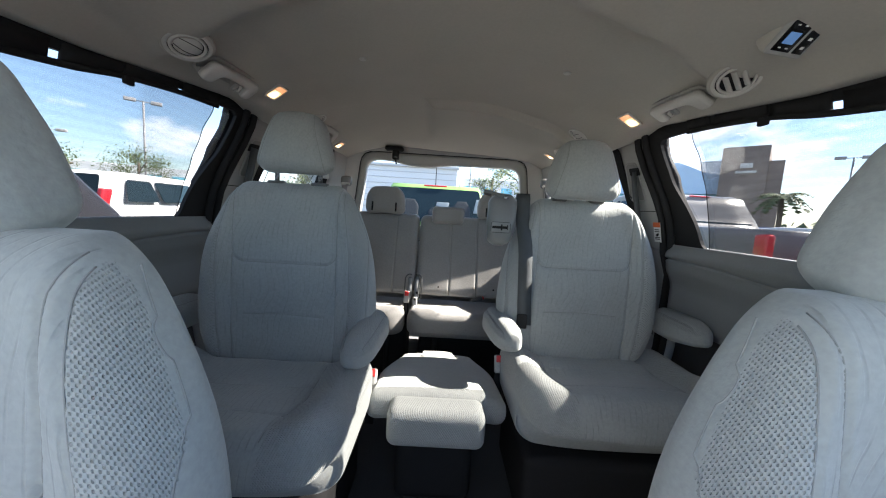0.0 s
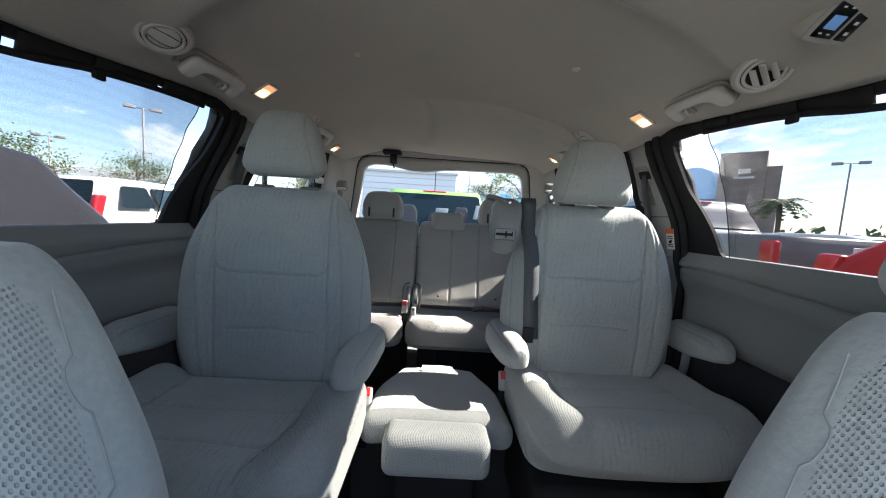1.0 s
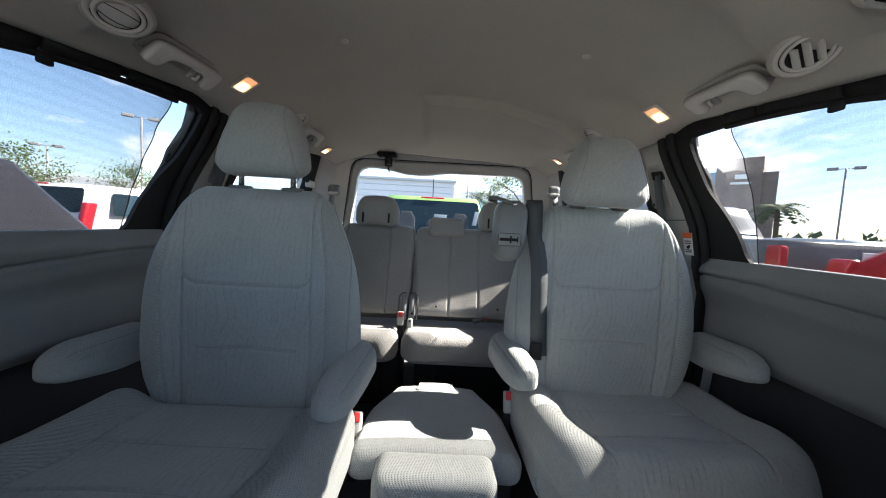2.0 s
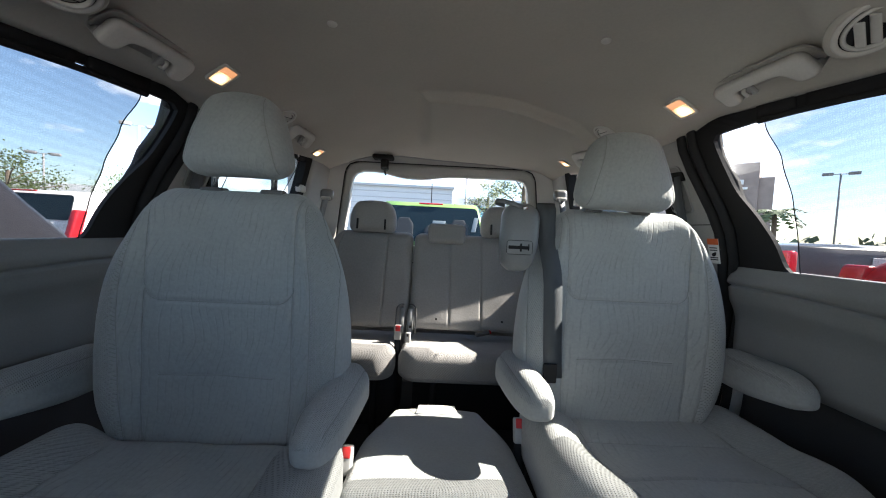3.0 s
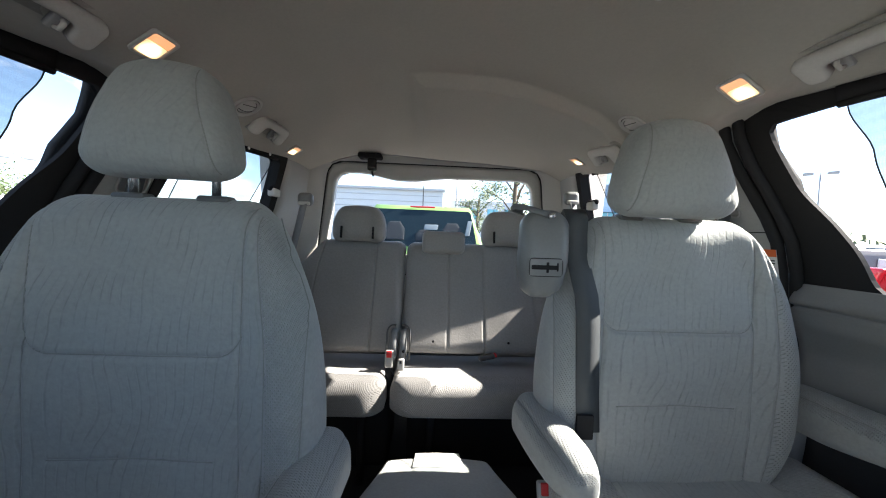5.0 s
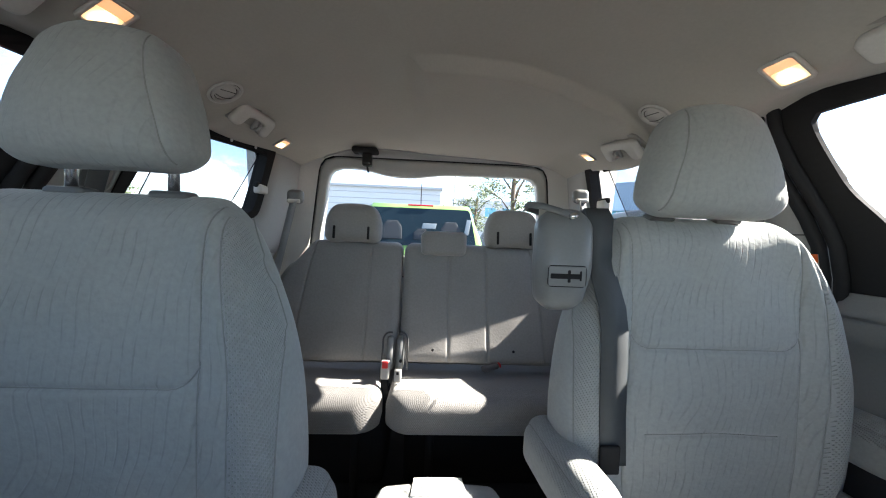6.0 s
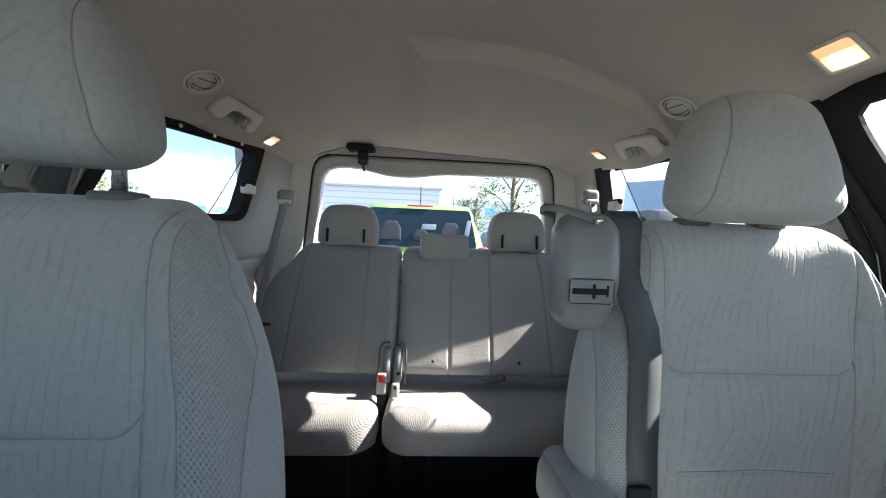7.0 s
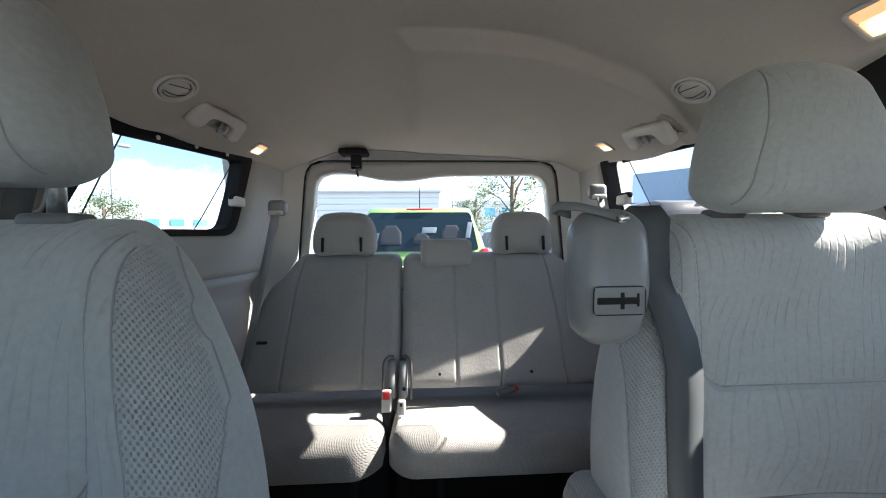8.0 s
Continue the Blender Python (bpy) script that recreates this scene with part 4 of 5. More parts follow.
def round_vent(x, y, yaw, r=0.042, open_=False, nod=0.0):
    g = ceiling_thing("air_vent", "round grey ceiling air vent, slats " + ("open" if open_ else "shut"), "air vent", x, y, yaw, "ceiling air vents")
    m = g.matrix_world.copy()
    g.matrix_world = Matrix.Translation(m.translation + Vector((0, 0, -0.10 * math.sin(radians(nod)) * r))) @ Matrix.Rotation(radians(-nod), 4, "X") @ m.to_3x3().to_4x4()
    if nod:
        part("collar", tube([(r * 1.30 * math.cos(a), r * 1.30 * math.sin(a), -0.006) for a in (2 * math.pi * k / 32 for k in range(32))], 0.0085, 8, closed=True), HEADLINER, g, "felt lip round the vent")
    part("outer_ring", disc(r * 1.34, 0.004, 40, r * 1.10), TRIM_LIGHT, g)
    part("inner_ring", disc(r * 1.045, 0.007, 40, r * 0.86), TRIM_LIGHT, g)
    part("bowl", disc(r * 1.12, 0.0012, 36), BLACK, g, "dark bowl")
    if open_:
        for k in (-1, 0, 1):
            w = r * 0.82 * math.sqrt(1 - (k * 0.5) ** 2)
            part("slat", rbox((0.013, 2 * w * 0.94, 0.004), 0.0018, (2, 8, 1)), TRIM_LIGHT, g, at=pose(k * r * 0.46, 0, 0.006, 0, -38, 0))
    else:
        part("shutter", disc(r * 0.80, 0.003, 32, dome=0.003), TRIM_LIGHT, g)
        for k in (-1, 1):
            part("slot", tube([(k * r * 0.28 + k * 0.12 * r * math.cos(a * 1.4), r * 0.72 * a, 0.0042 + 0.003 * (1 - a * a)) for a in span(-1, 1, 10)], 0.0008, 6), BLACK, g)
    return g


LAMP_DIM = glow("warm_lamp_side", (1.0, 0.42, 0.17), 0.13)
grab_handle(-0.645, 1.770, 6, 0.180, 9), grab_handle(0.667, 1.742, -6, 0.180, 9)
grab_handle(-0.562, 2.335, 5, 0.165), grab_handle(0.556, 2.310, -5, 0.165)
roof_lamp(-0.580, 1.918, 90 + 6, (0.048, 0.056)), roof_lamp(0.614, 1.910, -90 - 6, (0.048, 0.056))
roof_lamp(-0.557, 2.545, 90 + 10, (0.040, 0.040)), roof_lamp(0.537, 2.508, -90 - 10, (0.040, 0.040))
round_vent(-0.630, 1.593, 25, 0.037, nod=22), round_vent(0.668, 1.562, 50, 0.036, open_=True, nod=21)
round_vent(-0.540, 2.178, 20, 0.031), round_vent(0.540, 2.160, -10, 0.031)

cp = ceiling_thing("climate_panel", "rear climate control panel with blue display and black keys", "control panel", 0.628, 1.412, 210, drop=0.004)
cp_x = -Vector((0.85, 0.25, -0.35)).normalized()
cp_n = Vector((-0.35, -0.62, -0.70))
cp_n = (cp_n - cp_x * cp_n.dot(cp_x)).normalized()
cp_y = cp_n.cross(cp_x)
cp.matrix_world = Matrix.Translation((0.640, 1.402, 1.262)) @ Matrix((cp_x, cp_y, cp_n)).transposed().to_4x4() @ Matrix.Rotation(radians(24), 4, "Z") @ Matrix.Scale(0.80, 4)
part("plinth", rbox((0.098, 0.115, 0.060), 0.020, (5, 5, 2), centre=(0, 0, -0.024)), HEADLINER, cp, "felt-covered plinth moulded into the roof")
part("housing", rbox((0.085, 0.10, 0.016), 0.007, (5, 5, 1), centre=(0, 0, 0.008)), TRIM, cp)
keys = part("key_plate", rbox((0.042, 0.070, 0.004), 0.0018, (3, 3, 1), centre=(0.016, 0.002, 0.017)), BLACK_GLOSS, cp, "black key plate")
part("display", rbox((0.024, 0.026, 0.002), 0.0008, (2, 2, 1), centre=(0.016, 0.006, 0.0195)), SCREEN, keys, "blue display")
for i, (kx, ky) in enumerate(((0.008, -0.022), (0.024, -0.022), (0.008, 0.028), (0.024, 0.028))):
    part("key_mark", rbox((0.006, 0.003, 0.001), 0.0004, (1, 1, 1), centre=(kx, ky, 0.0195)), WHITE_LABEL, keys)
side_keys = part("key_plate", rbox((0.022, 0.070, 0.004), 0.0018, (2, 3, 1), centre=(-0.022, 0.002, 0.017)), BLACK_GLOSS, cp, "black key plate")
for ky in (-0.018, 0.002, 0.022):
    part("key_mark", rbox((0.007, 0.006, 0.001), 0.0004, (1, 1, 1), centre=(-0.022, ky, 0.0195)), WHITE_LABEL, side_keys)

for x, y in ((-0.262, 1.792), (0.345, 1.783)):
    c = ceiling_thing("headliner_clip", "small round grey headliner clip", "clip", x, y, 0, "headliner clips")
    part("cap", disc(0.011, 0.003, 20, dome=0.001), TRIM_LIGHT, c)

# centre belt that hangs from the roof over the tailgate
cb = thing("ceiling_belt", "black belt anchor hanging from the rear roof edge", "seat belt", (-0.287, 2.669, roof_z(-0.287, 2.669) - 0.004))
part("cover", rbox((0.10, 0.06, 0.022), 0.009, (6, 3, 2), centre=(0, 0, -0.008)), BLACK, cb)
part("retractor", rbox((0.038, 0.035, 0.055), 0.010, (3, 3, 4), centre=(0.008, 0.0, -0.042)), BLACK_GLOSS, cb)
part("tongue", tube([(0.008, 0, -0.062), (0.010, 0, -0.080), (0.014, 0.0, -0.092)], 0.004, 8), BLACK, cb)
part("strap", strip([(-0.05, 0, -0.012), (-0.02, 0, -0.020), (0.008, 0, -0.022)], 0.03, 0.002, (0, 1, 0)), BELT, cb)


# ---- window sunshades ----
def shade_edge(points, v):
    return table([(z, y) for y, z in reversed(points)], v)


def door_shade(sgn, rear):
    s = thing("sunshade", "pulled-up dark mesh sunshade on a black bar", "sunshade", group="window sunshades")
    w = wall_part(sgn)
    top = lambda y: curve_at([(1.28, 1.116), (1.486, 1.145), (1.593, 1.168), (1.774, 1.190), (1.95, 1.201)], y)
    bm = bmesh.new()
    n, m = 36, 26
    grid = []
    for j in range(m + 1):
        v = j / m
        row = []
        for i in range(n + 1):
            u = i / n
            zt = top(1.32 + (rear[0][0] - 1.32) * u)
            z = 0.824 + (zt - 0.824) * v
            yr = shade_edge(rear, z)
            y = 1.305 + (yr - 1.305) * u
            row.append(bm.verts.new(w(y, z, 0.008 + 0.004 * math.sin(u * 3.1))))
        grid.append(row)
    for a, b in zip(grid, grid[1:]):
        for i in range(n):
            bm.faces.new([a[i], a[i + 1], b[i + 1], b[i]])
    part("net", bm, NET, s, "fine grey mesh")
    part("hem", tube([w(shade_edge(rear, z), z, 0.008) for z in span(0.824, rear[0][1], 24)], 0.0013, 6), BLACK, s, "dark sewn hem")
    part("bar", tube([w(y, top(y) + 0.004, 0.004) for y in span(1.30, rear[0][0] + 0.01, 16)], 0.0075, 8), BLACK, s, "black top bar")
    ends = [1.30, 1.445, 1.470, 1.598, 1.606, 1.762, 1.786, rear[0][0] + 0.012]
    for a, b in zip(ends[::2], ends[1::2]):
        part("rail", sheet([(y, top(y) + 0.008) for y in span(a, b, 6)] + [(y, top(y) + 0.044) for y in reversed(span(a, b, 6))], lambda y, z, d, w=w: w(y, z, 0.002 + d), 0.010), BLACK, s, "black upper rail")
    part("clip", rbox((0.012, 0.026, 0.020), 0.004, (1, 2, 2)), BLACK, s, "black centre clip", at=Matrix.Translation(w(1.605, top(1.605) - 0.006, -0.006)))
    return s


door_shade(-1, [(1.925, 1.200), (1.889, 1.100), (1.866, 1.004), (1.850, 0.915), (1.842, 0.822)])
door_shade(1, [(1.862, 1.194), (1.829, 1.092), (1.813, 0.995), (1.810, 0.915), (1.812, 0.822)])


def quarter_shade(sgn, front, rear):
    s = thing("sunshade", "pulled-up pale mesh sunshade on the rear side window", "sunshade", group="window sunshades")
    w = wall_part(sgn)
    bm, n, m = bmesh.new(), 20, 16
    grid = [[bm.verts.new(w(front(v) + (rear(v) - front(v)) * i / n, 0.958 + 0.212 * v, 0.004)) for i in range(n + 1)] for v in (j / m for j in range(m + 1))]
    for a, b in zip(grid, grid[1:]):
        for i in range(n):
            bm.faces.new([a[i], a[i + 1], b[i + 1], b[i]])
    part("net", bm, NET_PALE, s, "fine pale mesh")
    for e in (front, rear):
        part("hem", tube([w(e(v), 0.958 + 0.212 * v, 0.004) for v in span(0, 1, 14)], 0.0016, 6), BLACK, s)
    part("bar", tube([w(y, 1.172, 0.0) for y in span(2.245, 2.535, 8)], 0.007, 8), BLACK, s, "black top bar")
    for y in (2.315, 2.400, 2.485):
        part("knob", disc(0.0055, 0.004, 12), WHITE_LABEL, s, "pale round knob", at=Matrix.Translation(w(y, 1.178, -0.010)) @ Matrix.Rotation(-sgn * math.pi / 2, 4, "Y"))
    return s


NET_PALE = net_material("rear_sunshade_net", 0.45)
quarter_shade(-1, lambda v: 2.210 + 0.050 * v, lambda v: 2.445 + 0.080 * v)
quarter_shade(1, lambda v: 2.250 + 0.045 * v, lambda v: 2.455 + 0.065 * v)

# ---- belts, buckles and labels ----
# belt housing on the captain seat's shoulder
PULL = plain("grey_pull_webbing", (0.16, 0.165, 0.165), 0.6, scale=60, grain=0.4)
hs = thing("belt_housing", "satin grey shoulder belt housing with black buckle slot", "belt housing", (0.206, 1.884, 0.790))


def house_warp(x, y, z):
    v = z / 0.176
    k = table([(0.0, 0.70), (0.12, 0.86), (0.45, 1.0), (0.8, 1.0), (1.0, 0.86)], v)
    return Vector((x * k - 0.010 * (1 - v), y * table([(0.0, 0.8), (0.3, 1.0), (1.0, 0.8)], v) - 0.012 * math.sin(v * 2.6) + 0.02 * v, z))


part("shell", rbox((0.096, 0.078, 0.176), 0.032, (14, 6, 18), house_warp, k=6, centre=(0, 0, 0.088)), HOUSING, hs)
part("escutcheon", tube([(x, -0.0432, z) for x, z in corner([(-0.0425, 0.0465), (0.0205, 0.0465), (0.0205, 0.0805), (-0.0425, 0.0805)], 0.007)], 0.0007, 6, closed=True), BLACK, hs, "thin dark joint")
part("plate", rbox((0.062, 0.006, 0.033), 0.0018, (3, 1, 3), centre=(-0.011, -0.0412, 0.0635)), HOUSING, hs)
part("slot", rbox((0.052, 0.004, 0.0085), 0.0030, (4, 1, 2), centre=(-0.013, -0.0435, 0.0635)), BLACK, hs, "black buckle slot")
part("slot", rbox((0.005, 0.004, 0.020), 0.0015, (1, 1, 2), centre=(-0.008, -0.0435, 0.0635)), BLACK, hs, "black buckle slot")
part("slot", rbox((0.003, 0.004, 0.016), 0.0012, (1, 1, 2), centre=(0.011, -0.0435, 0.0645)), BLACK, hs, "black buckle slot")
part("pull_strap", strip([(0.0, -0.026, 0.162), (-0.022, -0.022, 0.170), (-0.046, -0.008, 0.178), (-0.064, 0.008, 0.181), (-0.066, 0.024, 0.177), (-0.040, 0.028, 0.170)], 0.011, 0.003, (0.1, 0.3, 1)), PULL, hs, "looped grey pull strap")
part("strap_pin", tube([(-0.006, -0.031, 0.160), (0.006, -0.029, 0.163)], 0.005, 10), CHROME, hs, "metal strap pin")

sb = thing("seat_belt", "dark grey seat belt running down the captain seat", "seat belt", (0, 0, 0))
back_r = [o for o in seat_r.children if o.name.startswith("backrest")][0]
bpy.context.view_layer.update()


def on_back(x, z):
    """The front face of the belted seat at x, z."""
    base = back_r.matrix_world.translation
    hit, place, _, _ = back_r.ray_cast(Vector((x - base.x, -0.6, z - base.z)), Vector((0, 1, 0)))
    return place.y + base.y if hit else 1.92


belt_run = [(0.288, 1.975, 0.955), (0.280, 1.925, 0.972), (0.276, on_back(0.276, 0.90) - 0.020, 0.952)]
belt_run += [(0.277 + 0.030 * u, on_back(0.277 + 0.030 * u, 0.92 - 0.40 * u) - 0.007 - 0.010 * (1 - u), 0.92 - 0.40 * u) for u in span(0, 1, 10)]
part("webbing", strip(belt_run, 0.047, 0.0025, (1, 0, 0.02)), BELT, sb)
part("tongue", rbox((0.035, 0.008, 0.05), 0.003, (2, 1, 2), centre=(0.296, on_back(0.30, 0.54) - 0.014, 0.535)), BLACK, sb, "black belt tongue")


def buckle(x, y, z, tilt, label="grey belt buckle with red release button"):
    b = thing("belt_buckle", label, "belt buckle", (x, y, z), (tilt, 0, 0), group="belt buckles")
    part("body", rbox((0.030, 0.020, 0.062), 0.006, (3, 2, 4), centre=(0, 0, 0.03)), TRIM, b)
    part("button", rbox((0.020, 0.013, 0.024), 0.003, (2, 1, 1), centre=(0, -0.006, 0.048)), RED, b, "red release button")
    part("stalk", strip([(0, 0.0, 0.004), (0, 0.008, -0.05), (0, 0.02, -0.11)], 0.026, 0.004, (1, 0, 0)), BLACK, b)


buckle(-0.195, 1.775, 0.31, -20), buckle(0.235, 1.88, 0.335, -20)
buckle(-0.156, 2.425, 0.418, -8)
tb = thing("belt_buckle", "grey belt buckle on the bench", "belt buckle", (-0.113, 2.425, 0.408), (-8, 0, 0), group="belt buckles")
part("body", rbox((0.024, 0.018, 0.042), 0.005, (3, 2, 3), centre=(0, 0, 0.02)), TRIM, tb)
part("slot", rbox((0.008, 0.004, 0.010), 0.001, (1, 1, 1), centre=(0, -0.009, 0.03)), BLACK, tb)
DARK_GREY = plain("dark_grey_plastic", (0.07, 0.07, 0.072), 0.5, grain=0.1)
lb = thing("belt_buckle", "dark belt buckle lying on the bench cushion", "belt buckle", (0.209, 2.470, 0.446), (0, -12, 8), group="belt buckles")
part("body", rbox((0.062, 0.026, 0.018), 0.007, (4, 2, 2)), DARK_GREY, lb)
part("button", rbox((0.006, 0.020, 0.013), 0.002, (1, 1, 1), centre=(0.036, 0, 0)), RED, lb, "dark red release button")
for sx, x in ((-1, -0.140), (1, -0.104)):
    pl = thing("bench_hinge", "grey plastic hinge cover at the bench split", "hinge cover", (x - 0.008, 2.505, 0.425), group="hinge covers")
    part("cover", rbox((0.028, 0.030, 0.112), 0.012, (4, 3, 6), lambda a, b_, c: Vector((a, b_ + 0.32 * c, c)), centre=(0, -0.02, 0.056)), HOUSING, pl)
    hem = [(sx * 0.026, 0.004)] + [(sx * (0.002 + 0.024 * math.cos(a)), 0.100 + 0.026 * math.sin(a)) for a in span(0, math.pi * 0.62, 8)]
    part("cut_out_hem", tube([(u, -0.034 + 0.34 * v, v) for u, v in hem], 0.0034, 6), DARK_GREY, pl, "dark hem of the cut-out in the cloth")
    part("bolt", disc(0.006, 0.004, 12), BLACK, pl, at=pose(sx * 0.004, -0.026, 0.034, 90))

for sgn, x, y, z in ((-1, -0.540, 2.630, 1.032), (1, 0.556, 2.590, 1.078)):
    a = thing("belt_anchor", "grey shoulder belt anchor on the rear pillar", "belt anchor", (x, y, z), group="rear belt anchors")
    part("cover", rbox((0.062, 0.038, 0.055), 0.018, (5, 3, 4)), HOUSING, a)
    part("guide", rbox((0.048, 0.014, 0.016), 0.006, (4, 2, 2), centre=(0, -0.018, -0.018)), TRIM_LIGHT, a)
    if sgn < 0:
        part("webbing", strip([(0.0, -0.020, -0.020), (-0.012, -0.022, -0.08), (-0.040, -0.03, -0.22), (-0.075, -0.05, -0.42), (-0.10, -0.07, -0.55)], 0.040, 0.002, (1, -0.6, 0)), BELT_LIGHT, a, "pale grey belt webbing")
    else:
        part("webbing", strip([(0.0, -0.020, -0.020), (0.012, -0.022, -0.08), (0.040, -0.03, -0.22), (0.075, -0.05, -0.42)], 0.040, 0.002, (1, 0.6, 0)), BELT, a, "grey belt webbing")
for sgn, x, y, z in ((-1, -0.634, 2.555, 1.046), (1, 0.626, 2.545, 1.046)):
    g = thing("belt_guide", "grey belt buckle guide beside the rear side window", "belt guide", (x, y, z), group="belt guides")
    part("box", rbox((0.030, 0.052, 0.032), 0.007, (2, 3, 2)), TRIM_LIGHT, g)
    part("back", rbox((0.020, 0.070, 0.022), 0.008, (2, 3, 2), centre=(-0.004 * -sgn, 0.006, 0.014)), BLACK, g)

tag = thing("warning_label", "white and orange warning label on the pillar trim", "label", (0, 0, 0))
wp = lambda y, z: wall_part(1)(y, z, -0.022)
for nm, y0, y1, z0, z1, mt in (("paper", 2.000, 2.034, 0.828, 0.902, WHITE_LABEL), ("band", 2.000, 2.034, 0.884, 0.902, ORANGE_LABEL)):
    off = 0.0 if nm == "paper" else 0.0012
    part(nm, sheet([(y0, z0), (y1, z0), (y1, z1), (y0, z1)], lambda y, z, d, off=off: wp(y, z) - Vector((off + d, 0, 0)), 0.001), mt, tag, smooth=False)
for z in (0.873, 0.866, 0.844, 0.838):
    part("text_bar", sheet([(2.005, z), (2.029, z), (2.029, z + 0.003), (2.005, z + 0.003)], lambda y, z, d: wp(y, z) - Vector((0.0012 + d, 0, 0)), 0.0008), BLACK, tag, smooth=False)
part("pictogram", disc(0.008, 0.001, 16), BLACK, tag, at=Matrix.Translation(wp(2.017, 0.857) - Vector((0.001, 0, 0))) @ Matrix.Rotation(-math.pi / 2, 4, "Y"))

# rear-view mirror at the windscreen, added behind the camera and never in view
mr = thing("unseen_mirror", "black rear-view mirror added out of view under the windscreen edge", "mirror", (0.05, 0.20, 1.13))
part("shell", rbox((0.24, 0.045, 0.07), 0.02, (8, 2, 4)), BLACK, mr)
part("stem", tube([(0, -0.02, 0.02), (0, -0.06, 0.06)], 0.008), BLACK, mr)

# ---- outside ----
bm = bmesh.new()
R = 900
bm.faces.new([bm.verts.new((x, y, GROUND)) for x, y in ((-R, -R), (R, -R), (R, R), (-R, R))])
setting("ground", bm, ASPHALT, "grey asphalt of a car lot", "ground", smooth=False)


def paint(name, color):
    m = plain(name, color, 0.28, 0.0, spread=0.02, grain=0)
    m.node_tree.nodes["Principled BSDF"].inputs["Coat Weight"].default_value = 0.04
    m.node_tree.nodes["Principled BSDF"].inputs["Specular IOR Level"].default_value = 0.14
    return m


TAIL = plain("red_lamp_glass", (0.55, 0.02, 0.03), 0.15, grain=0)
TYRE = plain("tyre_rubber", (0.02, 0.02, 0.02), 0.85)
RIM = plain("alloy_rim", (0.55, 0.55, 0.56), 0.3, 0.9, grain=0)


